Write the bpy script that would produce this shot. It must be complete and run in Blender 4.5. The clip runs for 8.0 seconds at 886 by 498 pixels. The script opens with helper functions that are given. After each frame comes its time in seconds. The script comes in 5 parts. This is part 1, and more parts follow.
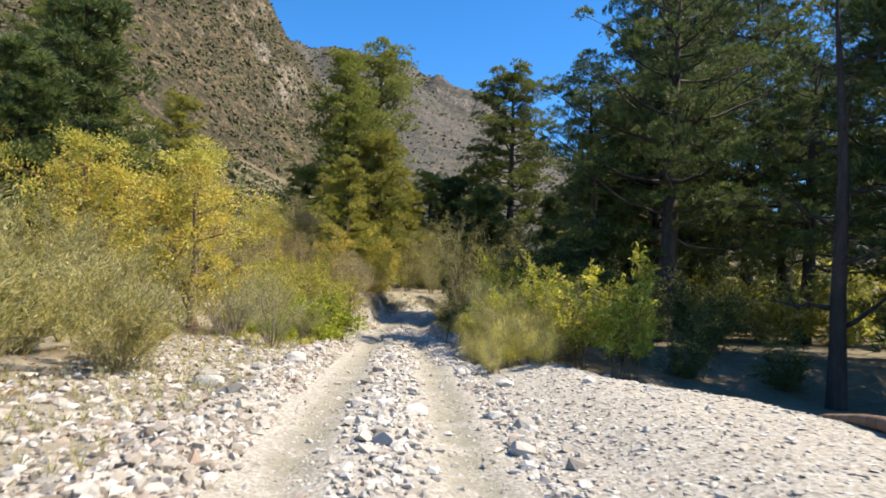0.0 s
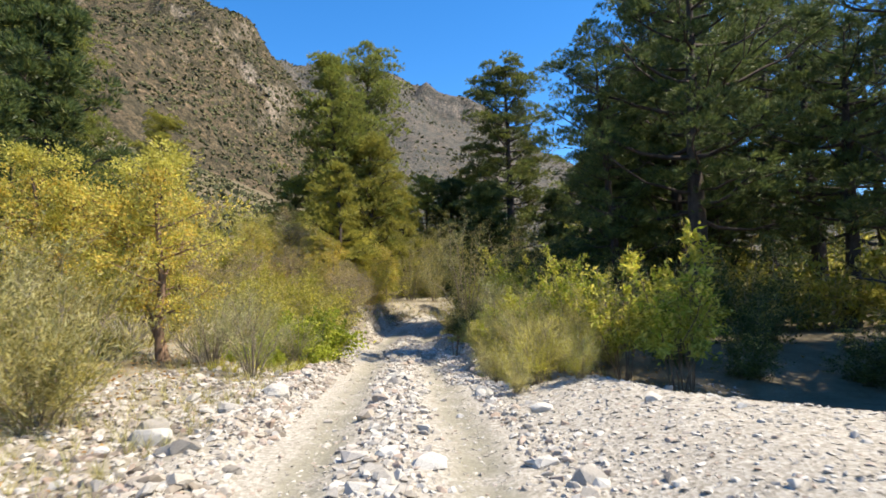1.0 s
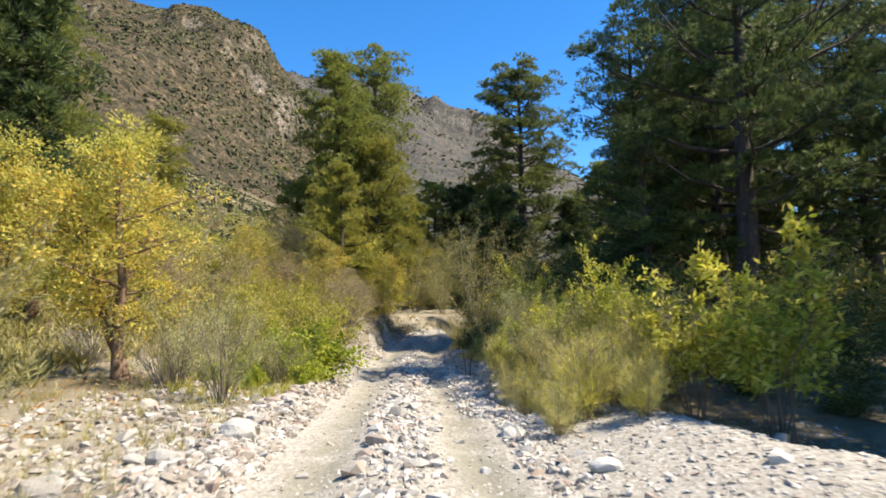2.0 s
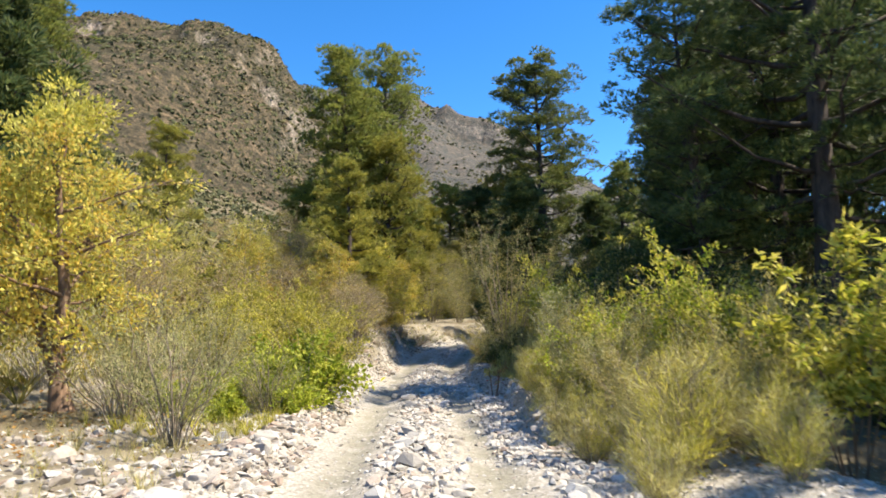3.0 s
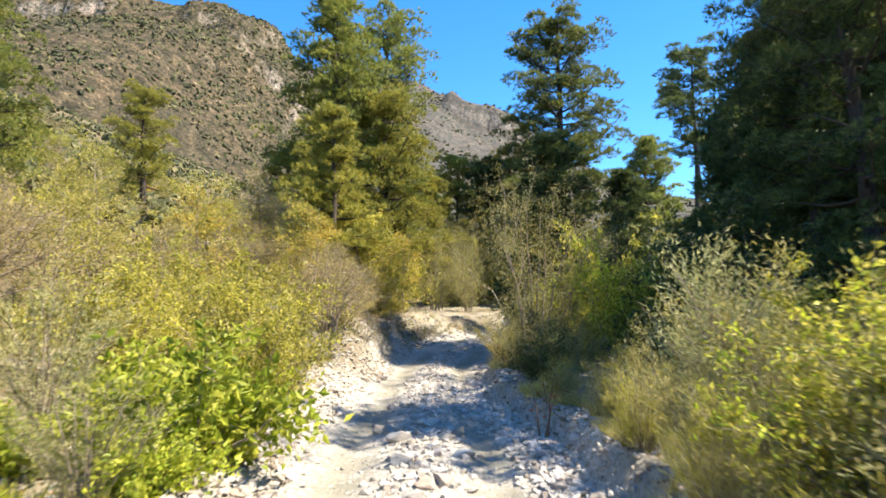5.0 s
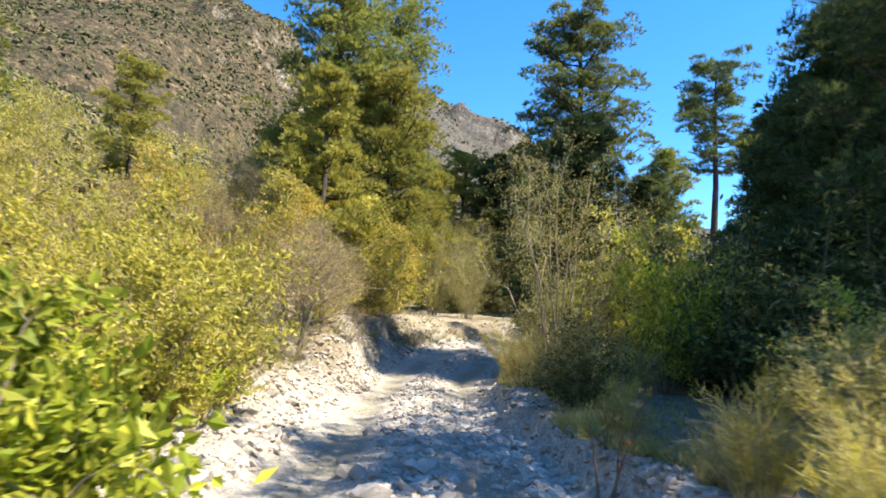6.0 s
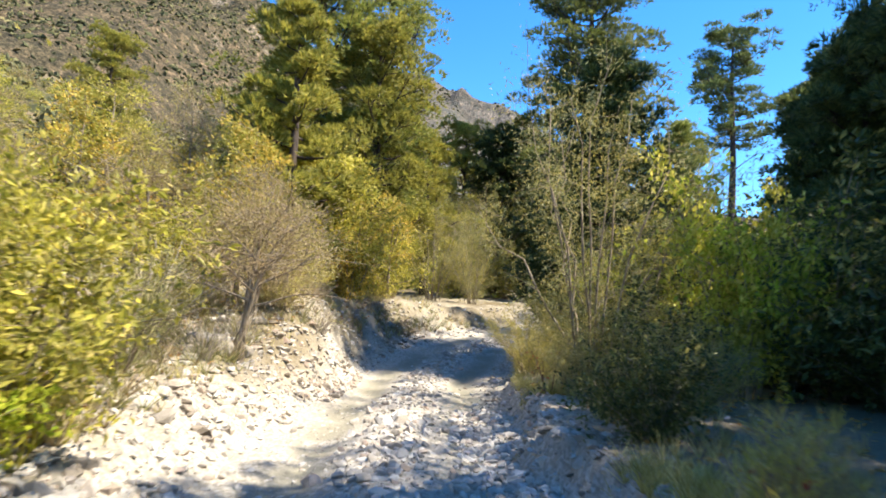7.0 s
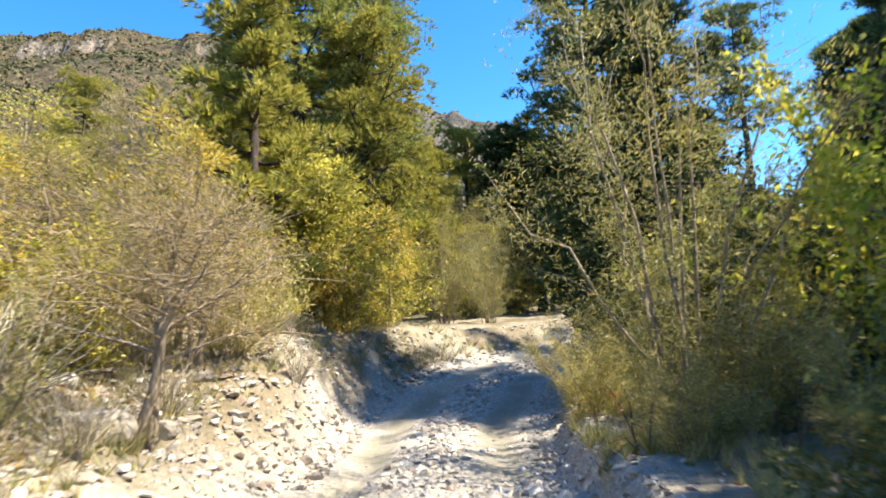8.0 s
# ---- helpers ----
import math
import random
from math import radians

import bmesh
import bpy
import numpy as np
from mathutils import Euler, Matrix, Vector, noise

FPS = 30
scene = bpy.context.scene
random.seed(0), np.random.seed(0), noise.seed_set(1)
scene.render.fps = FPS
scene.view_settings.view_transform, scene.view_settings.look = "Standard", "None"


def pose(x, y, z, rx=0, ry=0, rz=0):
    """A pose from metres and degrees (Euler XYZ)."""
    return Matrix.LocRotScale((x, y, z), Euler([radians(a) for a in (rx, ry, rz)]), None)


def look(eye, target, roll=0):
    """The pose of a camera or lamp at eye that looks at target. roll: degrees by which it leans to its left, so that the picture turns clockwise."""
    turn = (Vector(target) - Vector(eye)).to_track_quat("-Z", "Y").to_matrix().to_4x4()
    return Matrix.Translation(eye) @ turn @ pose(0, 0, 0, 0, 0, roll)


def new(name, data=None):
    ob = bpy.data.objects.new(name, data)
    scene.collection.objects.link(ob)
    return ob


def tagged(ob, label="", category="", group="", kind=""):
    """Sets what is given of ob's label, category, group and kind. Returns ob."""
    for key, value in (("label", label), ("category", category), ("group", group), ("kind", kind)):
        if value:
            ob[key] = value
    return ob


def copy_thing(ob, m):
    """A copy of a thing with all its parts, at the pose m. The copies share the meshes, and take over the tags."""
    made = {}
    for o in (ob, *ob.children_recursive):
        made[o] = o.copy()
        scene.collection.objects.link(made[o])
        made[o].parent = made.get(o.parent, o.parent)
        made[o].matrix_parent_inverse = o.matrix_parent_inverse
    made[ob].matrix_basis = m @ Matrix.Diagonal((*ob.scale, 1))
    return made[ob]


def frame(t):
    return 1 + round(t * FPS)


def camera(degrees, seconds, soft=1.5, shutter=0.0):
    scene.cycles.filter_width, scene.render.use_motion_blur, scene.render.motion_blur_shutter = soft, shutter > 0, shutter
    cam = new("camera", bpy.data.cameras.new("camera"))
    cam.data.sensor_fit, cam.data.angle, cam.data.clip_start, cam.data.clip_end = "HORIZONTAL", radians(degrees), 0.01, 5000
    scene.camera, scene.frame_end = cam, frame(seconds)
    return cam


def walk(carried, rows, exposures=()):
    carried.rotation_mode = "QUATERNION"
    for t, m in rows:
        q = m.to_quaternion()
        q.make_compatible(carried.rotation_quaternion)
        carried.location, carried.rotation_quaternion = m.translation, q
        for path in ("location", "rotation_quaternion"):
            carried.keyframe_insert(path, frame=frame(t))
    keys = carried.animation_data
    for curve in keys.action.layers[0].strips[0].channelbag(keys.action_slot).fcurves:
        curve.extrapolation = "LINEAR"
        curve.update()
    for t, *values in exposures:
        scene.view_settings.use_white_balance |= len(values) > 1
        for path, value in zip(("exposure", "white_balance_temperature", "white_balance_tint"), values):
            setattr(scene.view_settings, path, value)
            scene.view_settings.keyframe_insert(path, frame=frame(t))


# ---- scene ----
cam = camera(70.4, 8.0, soft=1.7, shutter=0.4)
PATH = [
    (0, (0.157, 0.013, 1.481), (0.139, 2.008, 1.625), 2.0),
    (0.5, (0.034, 1.109, 1.457), (0.021, 3.102, 1.619), -0.6),
    (1, (0.045, 2.171, 1.446), (0.029, 4.163, 1.615), -2.1),
    (1.5, (-0.059, 3.303, 1.477), (-0.075, 5.295, 1.655), -1.5),
    (1.7, (-0.085, 3.683, 1.445), (-0.113, 5.673, 1.638), -0.9),
    (2.8, (-0.252, 6.58, 1.406), (-0.322, 8.565, 1.64), -3.4),
    (3, (-0.289, 6.903, 1.419), (-0.369, 8.887, 1.66), -2.2),
    (3.5, (-0.455, 8.423, 1.427), (-0.605, 10.408, 1.62), 1.8),
    (4, (-0.541, 9.553, 1.444), (-0.693, 11.537, 1.646), -0.9),
    (4.5, (-0.646, 10.88, 1.464), (-0.76, 12.867, 1.654), 2.8),
    (5, (-0.698, 12.203, 1.47), (-0.789, 14.19, 1.674), -1.3),
    (5.2, (-0.741, 12.793, 1.467), (-0.824, 14.779, 1.688), -0.0),
    (6.3, (-1.019, 16.095, 1.207), (-1.106, 18.079, 1.445), 2.6),
    (6.5, (-0.941, 16.698, 1.223), (-1.03, 18.682, 1.461), 2.3),
    (7, (-0.977, 18.264, 1.206), (-1.071, 20.252, 1.404), 1.9),
    (7.5, (-1.047, 19.727, 1.224), (-1.162, 21.708, 1.47), -0.8),
    (8, (-1.113, 21.16, 1.232), (-1.23, 23.138, 1.504), -4.1),
]
EXPOSURES = [(0, 1.15), (1.7, 1.22), (3, 1.35), (4, 1.55), (5, 1.75), (6.5, 1.72), (8, 1.85)]
walk(cam, [(t, look(eye, target, roll)) for t, eye, target, roll in PATH], EXPOSURES)

# ---------------------------------------------------------------- light
SUN_AZ, SUN_EL = radians(98), radians(54)      # azimuth from straight ahead towards the right
world = bpy.data.worlds.new("sky")
scene.world = world
world.use_nodes = True
sky = world.node_tree.nodes.new("ShaderNodeTexSky")
sky.sky_type = "NISHITA"
sky.sun_disc = False
sky.sun_elevation, sky.sun_rotation = SUN_EL, SUN_AZ
sky.altitude, sky.air_density, sky.dust_density, sky.ozone_density = 1800, 1.0, 0.3, 4.0
back = world.node_tree.nodes["Background"]
back.inputs["Strength"].default_value = 0.122
vivid = world.node_tree.nodes.new("ShaderNodeHueSaturation")
vivid.inputs["Saturation"].default_value = 1.28
world.node_tree.links.new(sky.outputs["Color"], vivid.inputs["Color"])
world.node_tree.links.new(vivid.outputs["Color"], back.inputs["Color"])
sun_data = bpy.data.lights.new("sun", "SUN")
sun_data.energy, sun_data.angle, sun_data.color = 4.8, radians(0.53), (1.0, 0.89, 0.71)
sun = new("sun", sun_data)
TO_SUN = Vector((math.sin(SUN_AZ) * math.cos(SUN_EL), math.cos(SUN_AZ) * math.cos(SUN_EL), math.sin(SUN_EL)))
sun.matrix_world = Matrix.Translation((0, 0, 40)) @ (-TO_SUN).to_track_quat("-Z", "Y").to_matrix().to_4x4()


# ---------------------------------------------------------------- materials
def material(name):
    m = bpy.data.materials.new(name)
    m.use_nodes = True
    nt = m.node_tree
    bsdf = nt.nodes["Principled BSDF"]
    return m, nt, bsdf


def ramp(nt, stops):
    r = nt.nodes.new("ShaderNodeValToRGB")
    el = r.color_ramp.elements
    while len(el) < len(stops):
        el.new(0.5)
    for e, (p, c) in zip(el, stops):
        e.position, e.color = p, (*c, 1)
    return r


def noise_node(nt, scale, detail=4, rough=0.6, coord=None):
    n = nt.nodes.new("ShaderNodeTexNoise")
    n.inputs["Scale"].default_value = scale
    n.inputs["Detail"].default_value = detail
    n.inputs["Roughness"].default_value = rough
    if coord is not None:
        nt.links.new(coord, n.inputs["Vector"])
    return n


def mix(nt, fac, a, b, blend="MIX"):
    m = nt.nodes.new("ShaderNodeMix")
    m.data_type, m.blend_type = "RGBA", blend
    for sock, v in ((m.inputs[0], fac), (m.inputs[6], a), (m.inputs[7], b)):
        if isinstance(v, (int, float)):
            sock.default_value = v
        elif isinstance(v, tuple):
            sock.default_value = (*v, 1)
        else:
            nt.links.new(v, sock)
    return m.outputs[2]


def leaf_material(name, stops, through_light=0.35, rough=0.5):
    """Leaves: colour varies from leaf to leaf and from plant to plant, and light comes through them."""
    m, nt, bsdf = material(name)
    geo = nt.nodes.new("ShaderNodeNewGeometry")
    info = nt.nodes.new("ShaderNodeObjectInfo")
    r = ramp(nt, stops)
    nt.links.new(geo.outputs["Random Per Island"], r.inputs["Fac"])
    hsv = nt.nodes.new("ShaderNodeHueSaturation")
    rng = nt.nodes.new("ShaderNodeMapRange")
    rng.inputs["To Min"].default_value, rng.inputs["To Max"].default_value = 0.8, 1.2
    nt.links.new(info.outputs["Random"], rng.inputs["Value"])
    nt.links.new(rng.outputs["Result"], hsv.inputs["Value"])
    nt.links.new(r.outputs["Color"], hsv.inputs["Color"])
    pos = nt.nodes.new("ShaderNodeTexCoord")
    n = noise_node(nt, 2.0, 3, 0.55, pos.outputs["Object"])
    tone = ramp(nt, [(0.3, (0.62, 0.64, 0.62)), (0.7, (1.25, 1.2, 1.05))])
    nt.links.new(n.outputs["Fac"], tone.inputs["Fac"])
    col = mix(nt, 1.0, hsv.outputs["Color"], tone.outputs["Color"], "MULTIPLY")
    nt.links.new(col, bsdf.inputs["Base Color"])
    bsdf.inputs["Roughness"].default_value = rough
    bsdf.inputs["Specular IOR Level"].default_value = 0.35
    tr = nt.nodes.new("ShaderNodeBsdfTranslucent")
    nt.links.new(col, tr.inputs["Color"])
    ms = nt.nodes.new("ShaderNodeMixShader")
    ms.inputs[0].default_value = through_light
    nt.links.new(bsdf.outputs[0], ms.inputs[1])
    nt.links.new(tr.outputs[0], ms.inputs[2])
    nt.links.new(ms.outputs[0], nt.nodes["Material Output"].inputs["Surface"])
    return m


def bark_material(name, dark, light, scale=9):
    m, nt, bsdf = material(name)
    tc = nt.nodes.new("ShaderNodeTexCoord")
    mp = nt.nodes.new("ShaderNodeMapping")
    mp.inputs["Scale"].default_value = (1, 1, 0.25)
    nt.links.new(tc.outputs["Object"], mp.inputs["Vector"])
    n = noise_node(nt, scale, 6, 0.7, mp.outputs["Vector"])
    n2 = noise_node(nt, 0.8, 3, 0.5, tc.outputs["Object"])
    r = ramp(nt, [(0.35, dark), (0.65, light)])
    nt.links.new(n.outputs["Fac"], r.inputs["Fac"])
    tone = ramp(nt, [(0.3, (0.75, 0.72, 0.7)), (0.7, (1.15, 1.15, 1.15))])
    nt.links.new(n2.outputs["Fac"], tone.inputs["Fac"])
    nt.links.new(mix(nt, 1.0, r.outputs["Color"], tone.outputs["Color"], "MULTIPLY"), bsdf.inputs["Base Color"])
    bsdf.inputs["Roughness"].default_value = 0.9
    b = nt.nodes.new("ShaderNodeBump")
    b.inputs["Strength"].default_value, b.inputs["Distance"].default_value = 0.8, 0.03
    nt.links.new(n.outputs["Fac"], b.inputs["Height"])
    nt.links.new(b.outputs["Normal"], bsdf.inputs["Normal"])
    return m


def stone_material(name, stops):
    m, nt, bsdf = material(name)
    tc = nt.nodes.new("ShaderNodeTexCoord")
    geo = nt.nodes.new("ShaderNodeNewGeometry")
    info = nt.nodes.new("ShaderNodeObjectInfo")
    add = nt.nodes.new("ShaderNodeMath")
    add.operation = "ADD"
    nt.links.new(geo.outputs["Random Per Island"], add.inputs[0])
    nt.links.new(info.outputs["Random"], add.inputs[1])
    fr = nt.nodes.new("ShaderNodeMath")
    fr.operation = "FRACT"
    nt.links.new(add.outputs[0], fr.inputs[0])
    r = ramp(nt, stops)
    nt.links.new(fr.outputs[0], r.inputs["Fac"])
    n = noise_node(nt, 14, 6, 0.65, tc.outputs["Object"])
    tone = ramp(nt, [(0.3, (0.72, 0.7, 0.67)), (0.55, (1.0, 1.0, 1.0)), (0.8, (1.12, 1.1, 1.08))])
    nt.links.new(n.outputs["Fac"], tone.inputs["Fac"])
    nt.links.new(mix(nt, 1.0, r.outputs["Color"], tone.outputs["Color"], "MULTIPLY"), bsdf.inputs["Base Color"])
    bsdf.inputs["Roughness"].default_value = 0.85
    b = nt.nodes.new("ShaderNodeBump")
    b.inputs["Strength"].default_value, b.inputs["Distance"].default_value = 0.5, 0.02
    nt.links.new(n.outputs["Fac"], b.inputs["Height"])
    nt.links.new(b.outputs["Normal"], bsdf.inputs["Normal"])
    return m


def ground_material():
    """Pale limestone gravel on the track, sandy soil beside it, brown needle litter under the trees; the mesh says which soil lies where."""
    m, nt, bsdf = material("ground_soil")
    tc = nt.nodes.new("ShaderNodeTexCoord")
    at = nt.nodes.new("ShaderNodeAttribute")
    at.attribute_name = "soil"
    sep = nt.nodes.new("ShaderNodeSeparateColor")
    nt.links.new(at.outputs["Color"], sep.inputs["Color"])
    fine = noise_node(nt, 18, 8, 0.7, tc.outputs["Object"])
    mid = noise_node(nt, 2.2, 5, 0.6, tc.outputs["Object"])
    vor = nt.nodes.new("ShaderNodeTexVoronoi")
    vor.inputs["Scale"].default_value = 34
    nt.links.new(tc.outputs["Object"], vor.inputs["Vector"])
    grav = ramp(nt, [(0.0, (0.222, 0.203, 0.172)), (0.4, (0.35, 0.33, 0.292)), (1.0, (0.515, 0.495, 0.46))])
    nt.links.new(vor.outputs["Color"], grav.inputs["Fac"])
    gr2 = ramp(nt, [(0.3, (0.68, 0.64, 0.58)), (0.7, (1.1, 1.1, 1.1))])
    nt.links.new(fine.outputs["Fac"], gr2.inputs["Fac"])
    gravel = mix(nt, 1.0, grav.outputs["Color"], gr2.outputs["Color"], "MULTIPLY")
    rut = ramp(nt, [(0.25, (0.165, 0.152, 0.115)), (0.7, (0.28, 0.265, 0.21))])
    nt.links.new(fine.outputs["Fac"], rut.inputs["Fac"])
    sand = ramp(nt, [(0.3, (0.125, 0.106, 0.072)), (0.5, (0.24, 0.21, 0.155)), (0.75, (0.38, 0.35, 0.29))])
    mm = nt.nodes.new("ShaderNodeMath")
    mm.operation = "MULTIPLY_ADD"
    mm.inputs[1].default_value = 0.5
    nt.links.new(fine.outputs["Fac"], mm.inputs[0])
    half = nt.nodes.new("ShaderNodeMath")
    half.operation = "MULTIPLY"
    half.inputs[1].default_value = 0.5
    nt.links.new(mid.outputs["Fac"], half.inputs[0])
    nt.links.new(half.outputs[0], mm.inputs[2])
    nt.links.new(mm.outputs[0], sand.inputs["Fac"])
    lit = ramp(nt, [(0.3, (0.065, 0.052, 0.028)), (0.6, (0.145, 0.115, 0.065)), (0.8, (0.26, 0.22, 0.14))])
    nt.links.new(mm.outputs[0], lit.inputs["Fac"])
    c = mix(nt, sep.outputs["Red"], sand.outputs["Color"], gravel)
    c = mix(nt, sep.outputs["Green"], c, rut.outputs["Color"])
    c = mix(nt, sep.outputs["Blue"], c, lit.outputs["Color"])
    nt.links.new(c, bsdf.inputs["Base Color"])
    bsdf.inputs["Roughness"].default_value = 0.95
    bsdf.inputs["Specular IOR Level"].default_value = 0.2
    b = nt.nodes.new("ShaderNodeBump")
    b.inputs["Strength"].default_value, b.inputs["Distance"].default_value = 0.7, 0.03
    nt.links.new(fine.outputs["Fac"], b.inputs["Height"])
    b2 = nt.nodes.new("ShaderNodeBump")
    b2.inputs["Strength"].default_value, b2.inputs["Distance"].default_value = 0.2, 0.02
    nt.links.new(vor.outputs["Distance"], b2.inputs["Height"])
    nt.links.new(b.outputs["Normal"], b2.inputs["Normal"])
    nt.links.new(b2.outputs["Normal"], bsdf.inputs["Normal"])
    return m


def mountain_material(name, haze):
    """Tan and grey limestone with scree on the slopes, bare pale rock where it is steep, and haze mixed into the
    colour.
    """
    m, nt, bsdf = material(name)
    tc = nt.nodes.new("ShaderNodeTexCoord")
    geo = nt.nodes.new("ShaderNodeNewGeometry")
    sp = nt.nodes.new("ShaderNodeSeparateXYZ")
    nt.links.new(geo.outputs["Normal"], sp.inputs[0])
    n1 = noise_node(nt, 0.12, 8, 0.72, tc.outputs["Object"])
    n2 = noise_node(nt, 0.018, 5, 0.6, tc.outputs["Object"])
    base = ramp(nt, [(0.3, (0.06, 0.058, 0.036)), (0.46, (0.125, 0.108, 0.075)), (0.60, (0.22, 0.18, 0.135)), (0.74, (0.38, 0.33, 0.27))])
    nt.links.new(n1.outputs["Fac"], base.inputs["Fac"])
    tone = ramp(nt, [(0.3, (0.34, 0.355, 0.285)), (0.7, (0.60, 0.525, 0.45))])
    nt.links.new(n2.outputs["Fac"], tone.inputs["Fac"])
    c = mix(nt, 1.0, base.outputs["Color"], tone.outputs["Color"], "MULTIPLY")
    steep = ramp(nt, [(0.30, (1, 1, 1)), (0.48, (0, 0, 0))])
    nt.links.new(sp.outputs["Z"], steep.inputs["Fac"])
    rock = ramp(nt, [(0.3, (0.15, 0.12, 0.10)), (0.7, (0.34, 0.29, 0.25))])
    nt.links.new(n1.outputs["Fac"], rock.inputs["Fac"])
    c = mix(nt, steep.outputs["Color"], c, rock.outputs["Color"])
    n3 = noise_node(nt, 0.20, 6, 0.8, tc.outputs["Object"])
    fleck = ramp(nt, [(0.36, (0.30, 0.36, 0.22)), (0.45, (0.72, 0.74, 0.66)), (0.55, (1.15, 1.1, 1.02)), (0.66, (2.2, 2.05, 1.9))])
    nt.links.new(n3.outputs["Fac"], fleck.inputs["Fac"])
    c = mix(nt, 1.0, c, fleck.outputs["Color"], "MULTIPLY")
    n4 = noise_node(nt, 0.75, 3, 0.6, tc.outputs["Object"])
    grit = ramp(nt, [(0.36, (0.42, 0.46, 0.34)), (0.48, (1.0, 1.0, 1.0)), (0.64, (1.6, 1.55, 1.5))])
    nt.links.new(n4.outputs["Fac"], grit.inputs["Fac"])
    c = mix(nt, 1.0, c, grit.outputs["Color"], "MULTIPLY")
    # distance haze, painted as bluish grey over the rock colour
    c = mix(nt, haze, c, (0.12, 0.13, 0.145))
    nt.links.new(c, bsdf.inputs["Base Color"])
    bsdf.inputs["Roughness"].default_value = 1.0
    bsdf.inputs["Specular IOR Level"].default_value = 0.1
    b = nt.nodes.new("ShaderNodeBump")
    b.inputs["Strength"].default_value, b.inputs["Distance"].default_value = 1.0, 4.0
    nt.links.new(n1.outputs["Fac"], b.inputs["Height"])
    nt.links.new(b.outputs["Normal"], bsdf.inputs["Normal"])
    return m


GROUND = ground_material()
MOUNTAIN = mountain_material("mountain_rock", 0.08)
FAR_MOUNTAIN = mountain_material("hazy_far_mountain_rock", 0.36)
STONE = stone_material("limestone", [(0.0, (0.24, 0.215, 0.182)), (0.35, (0.365, 0.342, 0.308)), (0.75, (0.49, 0.472, 0.44)), (0.92, (0.31, 0.24, 0.192)), (1.0, (0.39, 0.355, 0.305))])
RUBBLE = stone_material("weathered_limestone", [(0.0, (0.13, 0.105, 0.08)), (0.22, (0.25, 0.215, 0.175)), (0.55, (0.36, 0.33, 0.29)), (0.8, (0.45, 0.43, 0.395)), (0.92, (0.28, 0.205, 0.16)), (1.0, (0.33, 0.29, 0.24))])
PINE_BARK = bark_material("pine_bark", (0.022, 0.016, 0.013), (0.085, 0.062, 0.05))
# bark of the bare tree, blackened to stand in for forest shade
SHADED_BARK = bark_material("shaded_bark", (0.014, 0.011, 0.009), (0.05, 0.038, 0.03))
WOOD = bark_material("grey_wood", (0.15, 0.12, 0.085), (0.36, 0.30, 0.22), 20)
PALE_WOOD = bark_material("pale_dead_wood", (0.34, 0.29, 0.23), (0.60, 0.55, 0.48), 20)
BROWN_WOOD = bark_material("brown_wood", (0.10, 0.06, 0.035), (0.26, 0.17, 0.11), 12)
NEEDLE = leaf_material("pine_needle", [(0.0, (0.13, 0.17, 0.04)), (0.5, (0.25, 0.295, 0.066)), (1.0, (0.43, 0.41, 0.105))], 0.55)
NEEDLE_LIGHT = leaf_material("young_pine_needle", [(0.0, (0.18, 0.20, 0.037)), (0.5, (0.345, 0.342, 0.068)), (1.0, (0.53, 0.465, 0.118))], 0.5)
NEEDLE_MID = leaf_material("mid_pine_needle", [(0.0, (0.085, 0.12, 0.033)), (0.5, (0.17, 0.21, 0.055)), (1.0, (0.32, 0.315, 0.09))], 0.5)
# Darker copy of the needles: the forest's unlit side is put into the colour.
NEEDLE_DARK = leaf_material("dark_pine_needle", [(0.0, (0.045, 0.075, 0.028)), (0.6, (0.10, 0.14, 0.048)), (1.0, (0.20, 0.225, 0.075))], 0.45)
OLIVE = leaf_material("olive_leaf", [(0.0, (0.193, 0.183, 0.043)), (0.5, (0.372, 0.338, 0.096)), (1.0, (0.58, 0.495, 0.19))], 0.5)
DRY = leaf_material("dry_straw_leaf", [(0.0, (0.30, 0.262, 0.10)), (0.5, (0.49, 0.452, 0.19)), (1.0, (0.67, 0.625, 0.34))], 0.45)
GREY_GREEN = leaf_material("grey_green_leaf", [(0.0, (0.231, 0.214, 0.093)), (0.5, (0.398, 0.356, 0.165)), (1.0, (0.591, 0.511, 0.279))], 0.45)
BRIGHT = leaf_material("bright_green_leaf", [(0.0, (0.20, 0.275, 0.02)), (0.5, (0.41, 0.475, 0.045)), (1.0, (0.60, 0.60, 0.10))], 0.5)
LIME = leaf_material("yellow_green_leaf", [(0.0, (0.222, 0.226, 0.031)), (0.5, (0.462, 0.440, 0.062)), (1.0, (0.71, 0.630, 0.155))], 0.5)
GOLD = leaf_material("golden_leaf", [(0.0, (0.391, 0.299, 0.046)), (0.5, (0.632, 0.460, 0.081)), (1.0, (0.759, 0.575, 0.161))], 0.5)
RUST = leaf_material("rust_leaf", [(0.0, (0.34, 0.17, 0.05)), (0.5, (0.48, 0.27, 0.08)), (1.0, (0.54, 0.36, 0.15))], 0.45)
RED = leaf_material("red_leaf", [(0.0, (0.45, 0.06, 0.03)), (1.0, (0.60, 0.14, 0.06))], 0.4)
SAGE = leaf_material("sage_leaf", [(0.0, (0.19, 0.20, 0.085)), (0.5, (0.33, 0.335, 0.15)), (1.0, (0.50, 0.485, 0.26))], 0.45)
PALE_GOLD = leaf_material("pale_golden_leaf", [(0.0, (0.29, 0.285, 0.05)), (0.5, (0.49, 0.455, 0.088)), (1.0, (0.67, 0.60, 0.175))], 0.5)
